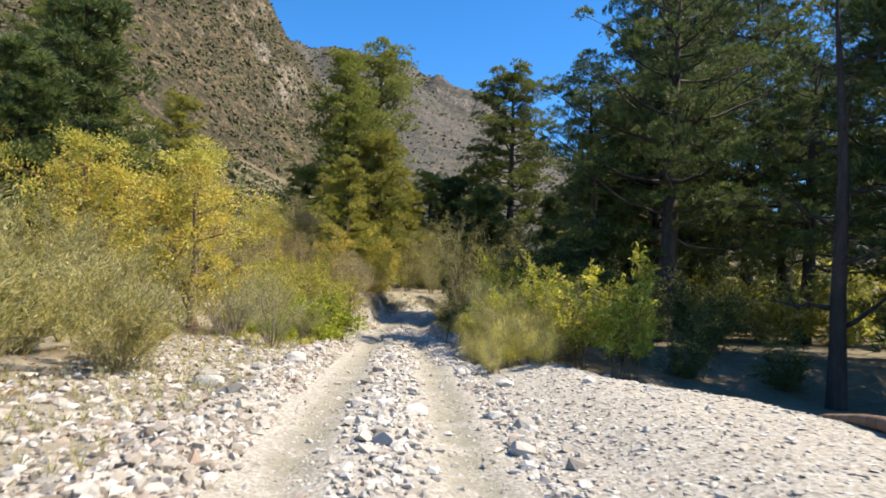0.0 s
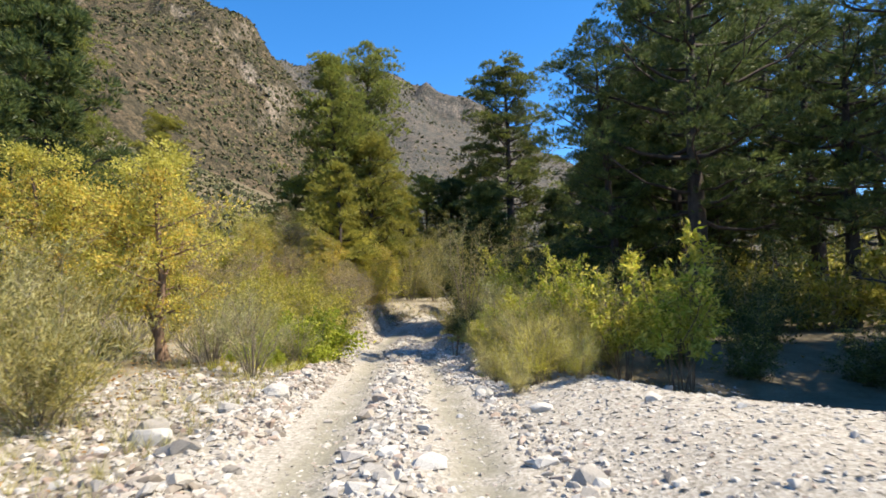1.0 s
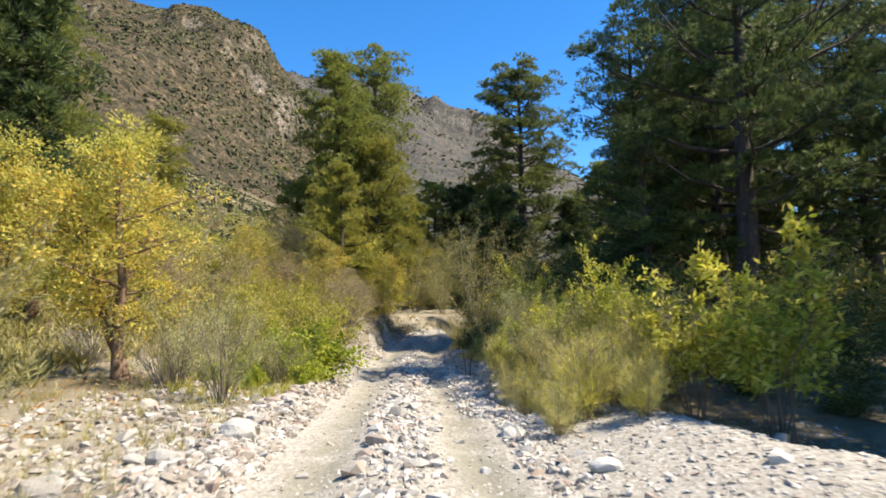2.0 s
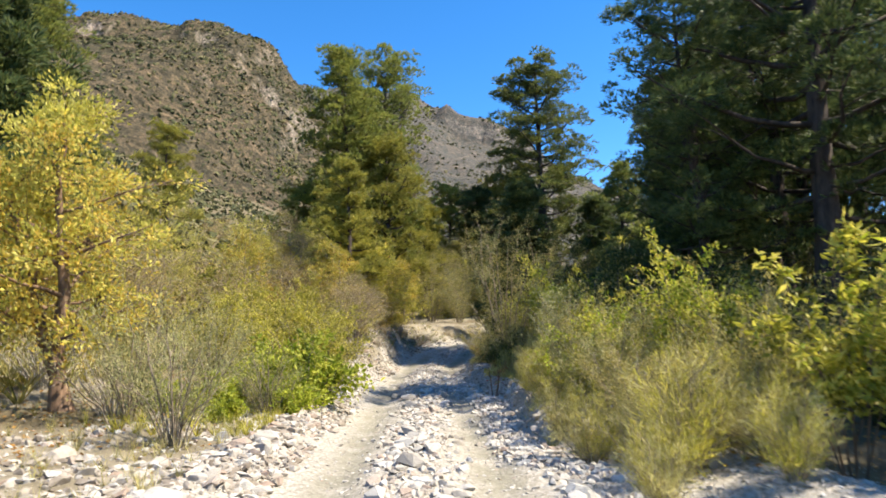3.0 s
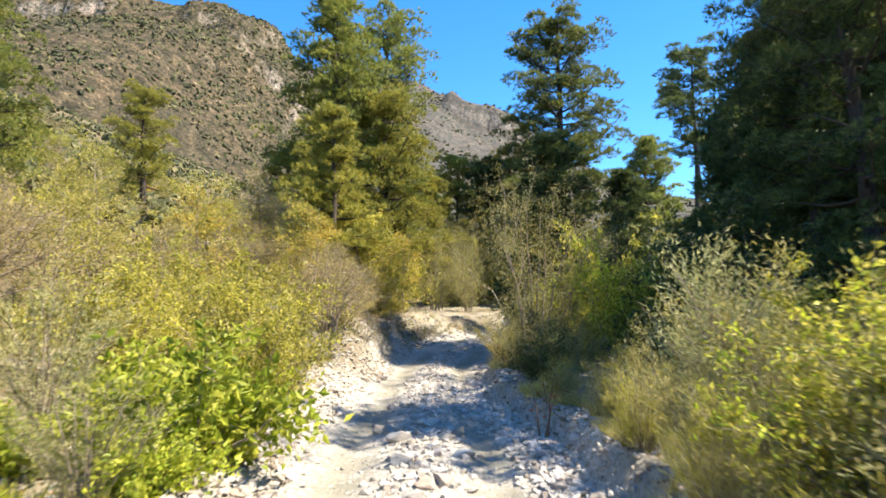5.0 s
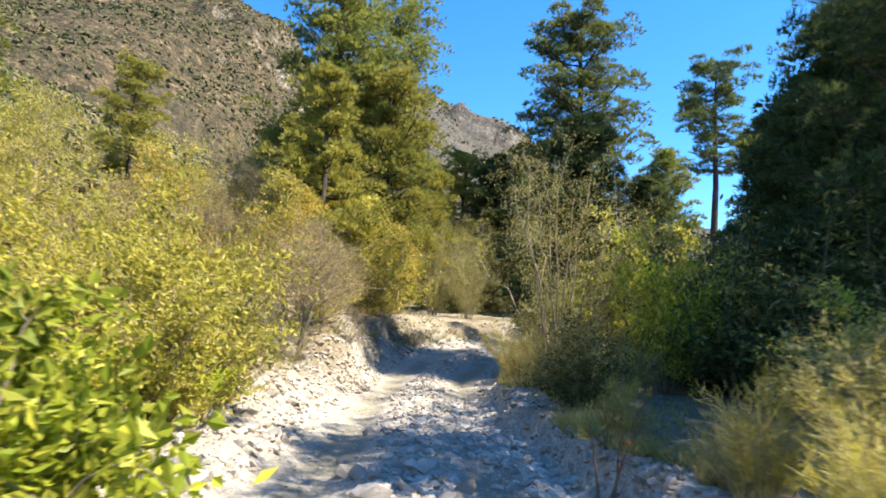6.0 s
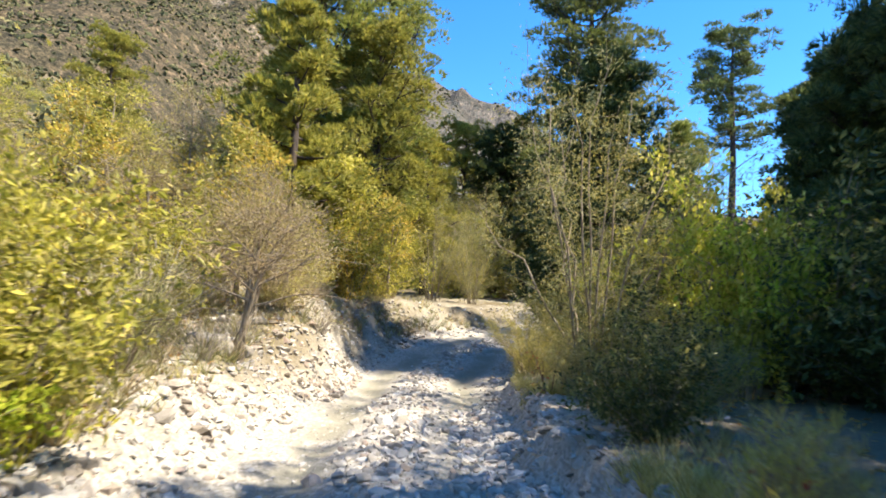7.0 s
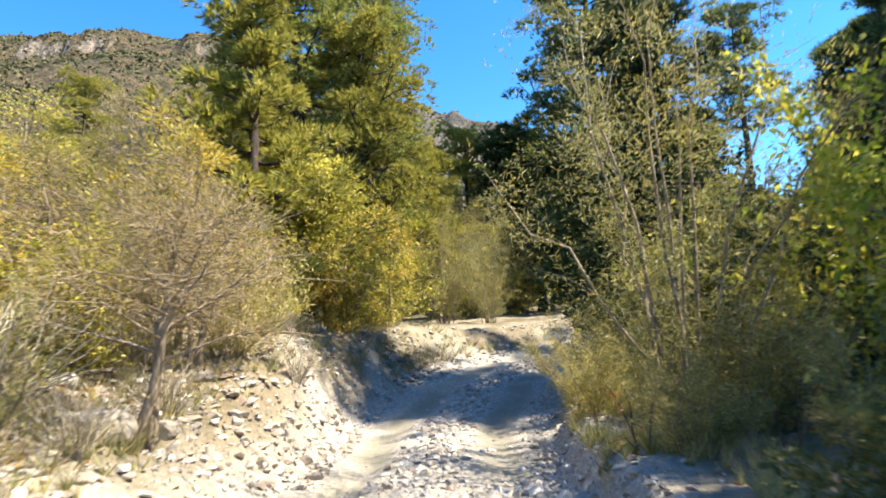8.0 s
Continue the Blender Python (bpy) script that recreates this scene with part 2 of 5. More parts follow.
BROWN_TWIG = leaf_material("brown_twig_leaf", [(0.0, (0.22, 0.165, 0.10)), (0.5, (0.375, 0.295, 0.185)), (1.0, (0.54, 0.45, 0.30))], 0.5)
# Leaf green darkened so that the thickets look shaded by the forest.
SHADED_THICKET = leaf_material("shaded_thicket_leaf", [(0.0, (0.04, 0.055, 0.015)), (0.5, (0.085, 0.105, 0.026)), (1.0, (0.18, 0.18, 0.05))], 0.35)
SCRUB = leaf_material("mountain_scrub_leaf", [(0.0, (0.035, 0.04, 0.018)), (0.5, (0.07, 0.075, 0.03)), (1.0, (0.15, 0.13, 0.06))], 0.0, 0.9)


# ---------------------------------------------------------------- mesh tools
def lattice(ix, iy, seed):
    h = np.sin(ix * 127.1 + iy * 311.7 + seed * 74.7) * 43758.5453
    return h - np.floor(h)


def vnoise(x, y, seed=0.0):
    """Smooth value noise, 0 to 1."""
    ix, iy = np.floor(x), np.floor(y)
    fx, fy = x - ix, y - iy
    fx, fy = fx * fx * (3 - 2 * fx), fy * fy * (3 - 2 * fy)
    a, b = lattice(ix, iy, seed), lattice(ix + 1, iy, seed)
    c, d = lattice(ix, iy + 1, seed), lattice(ix + 1, iy + 1, seed)
    return (a * (1 - fx) + b * fx) * (1 - fy) + (c * (1 - fx) + d * fx) * fy


def fbm(x, y, octaves=4, seed=0.0, gain=0.5):
    total, amp, norm = 0.0, 1.0, 0.0
    for k in range(octaves):
        total = total + amp * (vnoise(x * 2 ** k, y * 2 ** k, seed + k * 3.1) - 0.5)
        norm += amp
        amp *= gain
    return total / norm


def smooth(a, b, v):
    t = np.clip((v - a) / (b - a), 0, 1)
    return t * t * (3 - 2 * t)


def mesh_from(name, verts, faces, mat, soft=False):
    """A mesh from a vertex array and a face array (all triangles or all quads)."""
    verts, faces = np.asarray(verts, np.float32), np.asarray(faces, np.int32)
    me = bpy.data.meshes.new(name)
    n = faces.shape[1]
    me.vertices.add(len(verts))
    me.vertices.foreach_set("co", verts.ravel())
    me.loops.add(faces.size)
    me.loops.foreach_set("vertex_index", faces.ravel())
    me.polygons.add(len(faces))
    me.polygons.foreach_set("loop_start", np.arange(0, faces.size, n, dtype=np.int32))
    me.polygons.foreach_set("loop_total", np.full(len(faces), n, np.int32))
    me.polygons.foreach_set("use_smooth", np.full(len(faces), soft))
    me.materials.append(mat)
    me.update(calc_edges=True)
    return me


def part(name, me, parent, label=""):
    ob = new(name, me)
    ob.parent = parent
    if label:
        ob["label"] = label
    return ob


def unit(v):
    return v / np.maximum(np.linalg.norm(v, axis=-1, keepdims=True), 1e-9)


def any_side(rng, d):
    """A random direction at right angles to each d."""
    r = rng.normal(size=d.shape)
    return unit(r - (r * d).sum(-1, keepdims=True) * d)


def leaves(rng, at, along, length, width):
    """Folded pointed leaves, four corners each: base, two sides, tip."""
    n = len(at)
    along = unit(along)
    side = any_side(rng, along)
    up = np.cross(side, along)
    ln = (length * rng.uniform(0.6, 1.3, n))[:, None]
    wd = (width * rng.uniform(0.7, 1.2, n))[:, None]
    mid = at + along * ln * 0.45 + up * wd * 0.25
    v = np.stack([at, mid + side * wd * 0.5, at + along * ln, mid - side * wd * 0.5], 1).reshape(-1, 3)
    f = np.arange(4 * n).reshape(n, 4)
    return v, f


def needles(rng, at, axis, per, length, width, spread):
    """Tufts of needles: thin triangles that fan out from each point round its axis."""
    n = len(at)
    a = np.repeat(unit(axis), per, 0)
    p = np.repeat(at, per, 0)
    d = unit(a + spread * any_side(rng, a) * rng.uniform(0.2, 1.1, (n * per, 1)))
    s = any_side(rng, d)
    ln = length * rng.uniform(0.7, 1.2, (n * per, 1))
    w = width * 0.5
    v = np.stack([p - s * w, p + s * w, p + d * ln], 1).reshape(-1, 3)
    return v, np.arange(3 * n * per).reshape(-1, 3)


def tubes(paths, sides=6):
    """Tapered tubes along paths; a path is a list of (point, radius)."""
    vs, fs, base = [], [], 0
    ang = np.arange(sides) * 2 * math.pi / sides
    for path in paths:
        p = np.array([q for q, _ in path], float)
        r = np.array([w for _, w in path], float)
        d = unit(np.gradient(p, axis=0))
        ref = np.where(np.abs(d[:, 2:3]) > 0.9, [[1.0, 0, 0]], [[0, 0, 1.0]])
        a = unit(np.cross(d, ref))
        b = np.cross(d, a)
        ring = p[:, None] + r[:, None, None] * (a[:, None] * np.cos(ang)[None, :, None] + b[:, None] * np.sin(ang)[None, :, None])
        vs.append(ring.reshape(-1, 3))
        k = len(p)
        i = np.arange(k - 1)[:, None] * sides
        j = np.arange(sides)[None]
        jn = (j + 1) % sides
        fs.append(np.stack([i + j, i + jn, i + sides + jn, i + sides + j], -1).reshape(-1, 4) + base)
        base += k * sides
    return np.concatenate(vs), np.concatenate(fs)


# ---------------------------------------------------------------- the lie of the land
def track_x(y):
    return np.interp(y, [-40, 0, 6, 10, 20, 27, 31, 33.5, 35.5, 37.5, 40, 44, 52, 90], [1.5, 0.0, -0.39, -0.7, -1.38, -1.85, -1.8, -1.3, -0.2, 1.6, 4.5, 9.5, 19.0, 60.0])


def track_z(y):
    return np.interp(y, [-40, 13, 17, 30, 32, 34.7, 37, 41, 48, 62, 120, 400], [0, 0, -0.12, -0.12, 0.02, 0.38, 0.70, 0.95, 1.25, 2.0, 6, 25])


def right_edge(y):
    """Where the low bank on the right of the track begins."""
    return np.interp(y, [-20, 9, 12.2, 14, 17, 19.5, 22, 24, 27, 30, 33, 35.5, 38, 42, 52, 90], [9.0, 5.0, 1.6, 0.62, 0.36, 0.40, -0.15, -0.45, -0.55, -0.35, 0.35, 1.7, 4.2, 8.8, 21.0, 62.0])


def left_foot(y):
    """The foot of the cut bank, on the outside of the bend."""
    return np.interp(y, [-40, 20, 26, 30, 31.5, 33, 34.5, 36, 37.5, 39, 42, 50, 90], [-3.0, -3.0, -3.05, -3.2, -3.25, -3.1, -2.75, -1.9, -0.3, 2.0, 6.6, 16.5, 58.0])


def heap_crest(y):
    return np.interp(y, [-20, 4, 6, 8.0, 9.0, 10.4, 12, 13.5], [5.4, 5.0, 4.55, 3.9, 3.0, 2.3, 1.9, 1.6])


def land(x, y):
    """Height of the ground."""
    x, y = np.asarray(x, float), np.asarray(y, float)
    s = x - track_x(y)
    z = track_z(y)
    wob = 0.25 * fbm(y * 0.5, y * 0 + 3.3, 3, 5.0)
    sw = s + wob
    deep_rut = 0.065 - 0.055 * smooth(29, 34, y)
    z = z - deep_rut * np.exp(-((sw + 0.77) / 0.24) ** 2) - deep_rut * np.exp(-((sw - 0.77) / 0.24) ** 2)
    z = z + 0.05 * np.exp(-(sw / 0.45) ** 2) * (1 - smooth(29, 34, y))
    left = np.maximum(0, -s - 1.35)
    rise = np.interp(y, [0, 11, 15, 21, 30, 36, 60], [0.11, 0.12, 0.19, 0.30, 0.30, 0.10, 0.10]) * left / (1 + 0.16 * left)
    z = z + rise + 0.14 * np.exp(-((s + 1.75) / 0.4) ** 2) * (1 - smooth(22, 26, y))
    # cut bank on the left, high round the outside of the bend
    rough = (0.42 * fbm(y * 0.8, x * 0.8, 4, 2.0) + 0.20 * fbm(x * 3.5, y * 3.5, 3, 12.0)) * (1 - 0.6 * smooth(30, 32, y))
    slant = np.interp(y, [30, 33, 36, 40], [1.0, 0.85, 0.65, 0.55])
    face = smooth(0.0, 1.0, (left_foot(y) - x) * slant + rough + 0.05)
    tall = np.interp(y, [20, 23, 26, 28, 30.2, 33, 35, 38, 42, 50, 62], [0.0, 0.22, 0.42, 0.55, 1.28, 1.22, 0.86, 0.36, 0.2, 0.2, 0.0])
    z = z + face * tall * (1 + 0.5 * fbm(x * 0.9, y * 0.9, 3, 43.0)) + (0.30 - 0.10 * smooth(30, 33, y)) * face * fbm(x * 2.2, y * 2.2, 4, 13.0) * smooth(20, 26, y) * (1 - smooth(46, 60, y))
    # low steep bank along the right side, then the pale gravel heap near the start
    brink = x - right_edge(y) + 0.5 * fbm(y * 0.7, y * 0 + 1, 3, 8.0) + 0.45 * fbm(x * 1.9, y * 1.9, 4, 18.0)
    z = z + np.interp(y, [12, 14, 15.5, 26, 33, 36], [0.0, 0.22, 0.36, 0.36, 0.28, 0.15]) * smooth(0.0, 0.30, brink)
    crest = heap_crest(y)
    heap = 0.30 * smooth(1.2, 3.2, s) * (1 - smooth(-0.1, 1.3, x - crest)) * (1 - smooth(11.5, 14, y))
    z = z + heap + 0.10 * np.exp(-(((x - 4.6) / 0.7) ** 2 + ((y - 9.2) / 1.1) ** 2))
    z = z - 0.25 * smooth(0.2, 2.0, x - crest) * (1 - smooth(12, 15, y))
    # valley sides
    hill = np.minimum(0.50 * np.maximum(0, -x - 11 + 3 * fbm(x * 0.05, y * 0.05, 3, 4.0)) * smooth(14, 50, y), 40)
    z = z + hill + 0.02 * np.maximum(0, x - 12)
    d = np.hypot(x, y - 14)
    off = smooth(0.9, 2.4, np.abs(s))
    z = z + 0.10 * fbm(x * 0.9, y * 0.9, 4, 1.0) * (0.22 + 0.78 * off) + 0.035 * fbm(x * 5, y * 5, 3, 7.0) * (d < 60) + 1.2 * fbm(x * 0.06, y * 0.06, 3, 6.0) * smooth(25, 70, d)
    return z


def at(x, y):
    return float(land(x, y))


def spread_axis(near0, near1, step, far0, far1, grow):
    mid = list(np.arange(near0, near1, step))
    up, v, st = [], near1, step
    while v < far1:
        up.append(v)
        st *= grow
        v += st
    down, v, st = [], near0 - step, step
    while v > far0:
        down.append(v)
        st *= grow
        v -= st
    return np.array(down[::-1] + [*mid, *up])


def build_ground():
    gx = spread_axis(-5.5, 5, 0.095, -1600, 1600, 1.05)
    gy = spread_axis(4, 34, 0.11, -1200, 2200, 1.05)
    X, Y = np.meshgrid(gx, gy)
    Z = land(X, Y)
    v = np.stack([X, Y, Z], -1).reshape(-1, 3)
    ny, nx = X.shape
    i = np.arange(ny - 1)[:, None] * nx + np.arange(nx - 1)[None]
    f = np.stack([i, i + 1, i + nx + 1, i + nx], -1).reshape(-1, 4)
    me = mesh_from("ground", v, f, GROUND, True)
    S = X - track_x(Y) + 0.25 * fbm(Y * 0.5, Y * 0 + 3.3, 3, 5.0)
    n1 = fbm(X * 0.8, Y * 0.8, 4, 11.0)
    n2 = fbm(X * 2.5, Y * 2.5, 3, 15.0)
    crest = heap_crest(Y)
    edge = X - right_edge(Y)
    gravel = (1 - smooth(1.4, 2.6, -S + 1.6 * n1)) * (1 - smooth(0.1, 0.9, edge + 1.2 * n1))
    heap = smooth(0.8, 1.4, S) * (1 - smooth(-0.2, 0.5, X - crest + 0.6 * n1)) * (Y < 14)
    gravel = np.maximum(gravel, heap) * (1 - smooth(60, 80, Y))
    rut = np.maximum(np.exp(-((S + 0.77) / 0.26) ** 4), np.exp(-((S - 0.77) / 0.26) ** 4)) * smooth(-0.22, 0.2, n2 + 0.14)
    litter = smooth(0.0, 0.9, np.where(Y < 12.5, X - crest, edge - 0.35) + 1.6 * n1) * np.where(Y < 20, 0.7, 0.55 + 0.45 * smooth(2.5, 5, edge))
    litter = np.maximum(litter, 0.9 * smooth(-0.05, 0.2, n1 - 0.02 + 0.6 * (1 - smooth(-10.5, -6.5, X))) * smooth(2.3, 4, -S))
    litter = np.maximum(litter, 0.85 * smooth(44, 56, Y - 0.15 * X))
    litter = np.maximum(litter, np.exp(-((X + 6.3) / 1.7) ** 2 - ((Y - 15.2) / 1.1) ** 2))
    # Brown patch at the grey shrub: litter, and its shadow painted in with it.
    litter = np.maximum(litter, 0.9 * np.exp(-((X + 3.95) / 0.75) ** 2 - ((Y - 14.0) / 0.7) ** 2))
    litter = np.maximum(litter, 0.6 * smooth(-0.12, 0.16, n1 + 0.5 * n2) * smooth(21, 24, Y) * smooth(1.5, 2.1, -S))
    litter = np.maximum(litter, smooth(12, 22, -X) * smooth(24, 40, Y))
    col = np.stack([gravel, rut * (Y < 60), np.clip(litter, 0, 1), np.ones_like(X)], -1).reshape(-1, 4)
    a = me.attributes.new("soil", "FLOAT_COLOR", "POINT")
    a.data.foreach_set("color", col.astype(np.float32).ravel())
    ob = new("ground", me)
    return tagged(ob, "pale limestone gravel track with two wheel ruts and dry soil", "ground", kind="structure")


ground = build_ground()


def build_mountain(name, x0, x1, y0, y1, crest_x, crest_z, ridge_y, foot_y, mat, label, nx, ny, rough):
    gx, gy = np.linspace(x0, x1, nx), np.linspace(y0, y1, ny)
    X, Y = np.meshgrid(gx, gy)
    warp = X + 0.05 * ridge_y * fbm(X * 5 / ridge_y, Y * 5 / ridge_y, 3, 21.0)
    C = np.interp(warp, crest_x, crest_z)
    t = (Y - foot_y) / (ridge_y - foot_y)
    r = np.where(t < 1, np.clip(t, 0, 1) ** 1.05, 1 - 0.6 * (t - 1))
    gully = np.abs(fbm(X * 14 / ridge_y, Y * 5 / ridge_y, 4, 31.0)) * 2
    ledge = fbm(X * 40 / ridge_y, Y * 40 / ridge_y, 5, 41.0, 0.6)
    Z = C * r - rough * (gully * 0.9 - 0.25) * smooth(0, 0.3, t) * (0.35 + 0.65 * (1 - smooth(0.85, 1.0, t))) + rough * 0.55 * ledge
    # a bare cliff band under the summit
    Z = Z + 0.10 * ridge_y * smooth(0.80, 0.83, t + 0.05 * ledge) * (1 - smooth(0.86, 1.0, t)) * np.interp(X, crest_x, np.where(np.array(crest_z) > 200, 0.30, 0.05)) * smooth(-0.1, 0.15, fbm(X * 12 / ridge_y, Y * 0 + 2, 3, 51.0))
    Z = Z - 12 * (t < 0)
    v = np.stack([X, Y, Z], -1).reshape(-1, 3)
    i = np.arange(ny - 1)[:, None] * nx + np.arange(nx - 1)[None]
    f = np.stack([i, i + 1, i + nx + 1, i + nx], -1).reshape(-1, 4)
    ob = new(name, mesh_from(name, v, f, mat, True))
    tagged(ob, label, "mountain", kind="structure")
    return X, Y, Z


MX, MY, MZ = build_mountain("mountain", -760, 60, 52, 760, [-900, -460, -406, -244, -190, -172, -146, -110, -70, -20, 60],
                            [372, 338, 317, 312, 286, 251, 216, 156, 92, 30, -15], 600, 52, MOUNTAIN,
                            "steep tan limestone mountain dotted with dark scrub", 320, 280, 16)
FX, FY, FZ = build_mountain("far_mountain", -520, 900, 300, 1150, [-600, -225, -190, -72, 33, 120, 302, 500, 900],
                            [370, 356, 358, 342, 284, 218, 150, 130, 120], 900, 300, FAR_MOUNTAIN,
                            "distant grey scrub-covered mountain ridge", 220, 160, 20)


def hull_shape(seed, points=13, flat=0.62):
    """An angular stone or clump: the hull of a few random points."""
    rng = np.random.default_rng(seed)
    p = unit(rng.normal(size=(points, 3))) * rng.uniform(0.75, 1.0, (points, 1)) * [1.0, rng.uniform(0.65, 0.95), flat]
    bm = bmesh.new()
    for q in p:
        bm.verts.new(q)
    bmesh.ops.convex_hull(bm, input=bm.verts)
    bmesh.ops.triangulate(bm, faces=bm.faces)
    loose = [v for v in bm.verts if not v.link_faces]
    bmesh.ops.delete(bm, geom=loose, context="VERTS")
    bm.verts.index_update()
    v = np.array([q.co[:] for q in bm.verts])
    f = np.array([[q.index for q in fc.verts] for fc in bm.faces])
    bm.free()
    return v, f


SHAPES = [hull_shape(k, 14, 0.55) for k in range(12)]
CHIPS = [hull_shape(300 + k, 8, 0.6) for k in range(10)]
FLAKES = [hull_shape(200 + k, 9, 0.3) for k in range(8)]
CLUMPS = [hull_shape(100 + k, 6, 0.85) for k in range(8)]


def scatter_shapes(rng, shapes, pos, size, tilt=0.5):
    """Many copies of the shapes joined: one vertex and one face array."""
    vs, fs, base = [], [], 0
    pick = rng.integers(0, len(shapes), len(pos))
    for k, (sv, sf) in enumerate(shapes):
        idx = np.nonzero(pick == k)[0]
        if not len(idx):
            continue
        a = rng.uniform(0, 2 * math.pi, len(idx))
        ca, sa = np.cos(a), np.sin(a)
        sc = size[idx]
        v = sv[None] * sc[:, None, None] * rng.uniform(0.8, 1.25, (len(idx), 1, 3))
        tl = rng.normal(0, tilt, (len(idx), 1))
        v = np.stack([v[..., 0], v[..., 1] * np.cos(tl) - v[..., 2] * np.sin(tl), v[..., 1] * np.sin(tl) + v[..., 2] * np.cos(tl)], -1)
        v = np.stack([v[..., 0] * ca[:, None] - v[..., 1] * sa[:, None], v[..., 0] * sa[:, None] + v[..., 1] * ca[:, None], v[..., 2]], -1)
        v = v + pos[idx][:, None]
        vs.append(v.reshape(-1, 3))
        fs.append((sf[None] + (np.arange(len(idx)) * len(sv))[:, None, None]).reshape(-1, 3) + base)
        base += len(idx) * len(sv)
    return np.concatenate(vs), np.concatenate(fs)


def scatter_stones(rng, pos, size, tilt):
    """Loose stones: small chips plain, larger stones with more facets."""
    fine = size < 0.042
    va, fa = scatter_shapes(rng, CHIPS, pos[fine], size[fine], tilt)
    vb, fb = scatter_shapes(rng, SHAPES, pos[~fine], size[~fine], tilt)
    return np.concatenate([va, vb]), np.concatenate([fa, fb + len(va)])


def mountain_scrub(name, X, Y, Z, count, size, seed, label, dense):
    rng = np.random.default_rng(seed)
    ny, nx = X.shape
    r = rng.uniform(0, ny - 1.01, count) ** 1.0
    c = rng.uniform(0, nx - 1.01, count)
    i, j = r.astype(int), c.astype(int)
    fi, fj = r - i, c - j
    def lerp(A):
        return (A[i, j] * (1 - fi) * (1 - fj) + A[i + 1, j] * fi * (1 - fj) + A[i, j + 1] * (1 - fi) * fj + A[i + 1, j + 1] * fi * fj)
    p = np.stack([lerp(X), lerp(Y), lerp(Z)], -1)
    keep = vnoise(p[:, 0] * dense, p[:, 1] * dense, 3.0) + rng.uniform(-0.3, 0.3, count) > 0.4
    keep &= p[:, 2] > 1
    p = p[keep]
    s = size * rng.uniform(0.4, 1.3, len(p)) * (0.55 + 0.45 * np.clip(p[:, 1] / Y.max(), 0, 1))
    p[:, 2] += s * 0.35
    v, f = scatter_shapes(rng, CLUMPS, p, s, 0.3)
    ob = new(name, mesh_from(name, v, f, SCRUB))
    tagged(ob, label, "scrub", kind="stuff")


mountain_scrub("mountain_scrub", MX, MY, MZ, 66000, 2.4, 5, "dark green scrub scattered over the mountain slope", 0.02)
mountain_scrub("far_mountain_scrub", FX, FY, FZ, 32000, 2.7, 6, "grey-green scrub on the distant ridge", 0.012)


# ---------------------------------------------------------------- plants
def trunk_path(rng, h, r, lean=(0, 0), bend=0.15, steps=9):
    t = np.linspace(0, 1, steps)
    wx, wy = np.cumsum(rng.normal(0, bend / steps, (2, steps)), 1)
    return [((lean[0] * k + wx[i] * h * 0.3, lean[1] * k + wy[i] * h * 0.3, h * k - 0.15 * (i == 0)), r * (1.25 if i == 0 else (1 - k) ** 0.8 + 0.06)) for i, k in enumerate(t)]


def along_path(path, k):
    p = np.array([q for q, _ in path])
    r = np.array([w for _, w in path])
    u = np.linspace(0, 1, len(p))
    return np.array([np.interp(k, u, p[:, c]) for c in range(3)]), float(np.interp(k, u, r))


def wood_parts(plant, name, main, fine, wood, apart, sides=6):
    """Main limbs as parts of their own where apart is set; the fine twigs joined."""
    if apart:
        for path in main:
            v, f = tubes([path], sides)
            part(name, mesh_from(name, v, f, wood, True), plant)
    else:
        fine = main + fine
    if fine:
        v, f = tubes(fine, 4)
        part("twig_mass", mesh_from("twig_mass", v, f, wood, True), plant)["kind"] = "stuff"


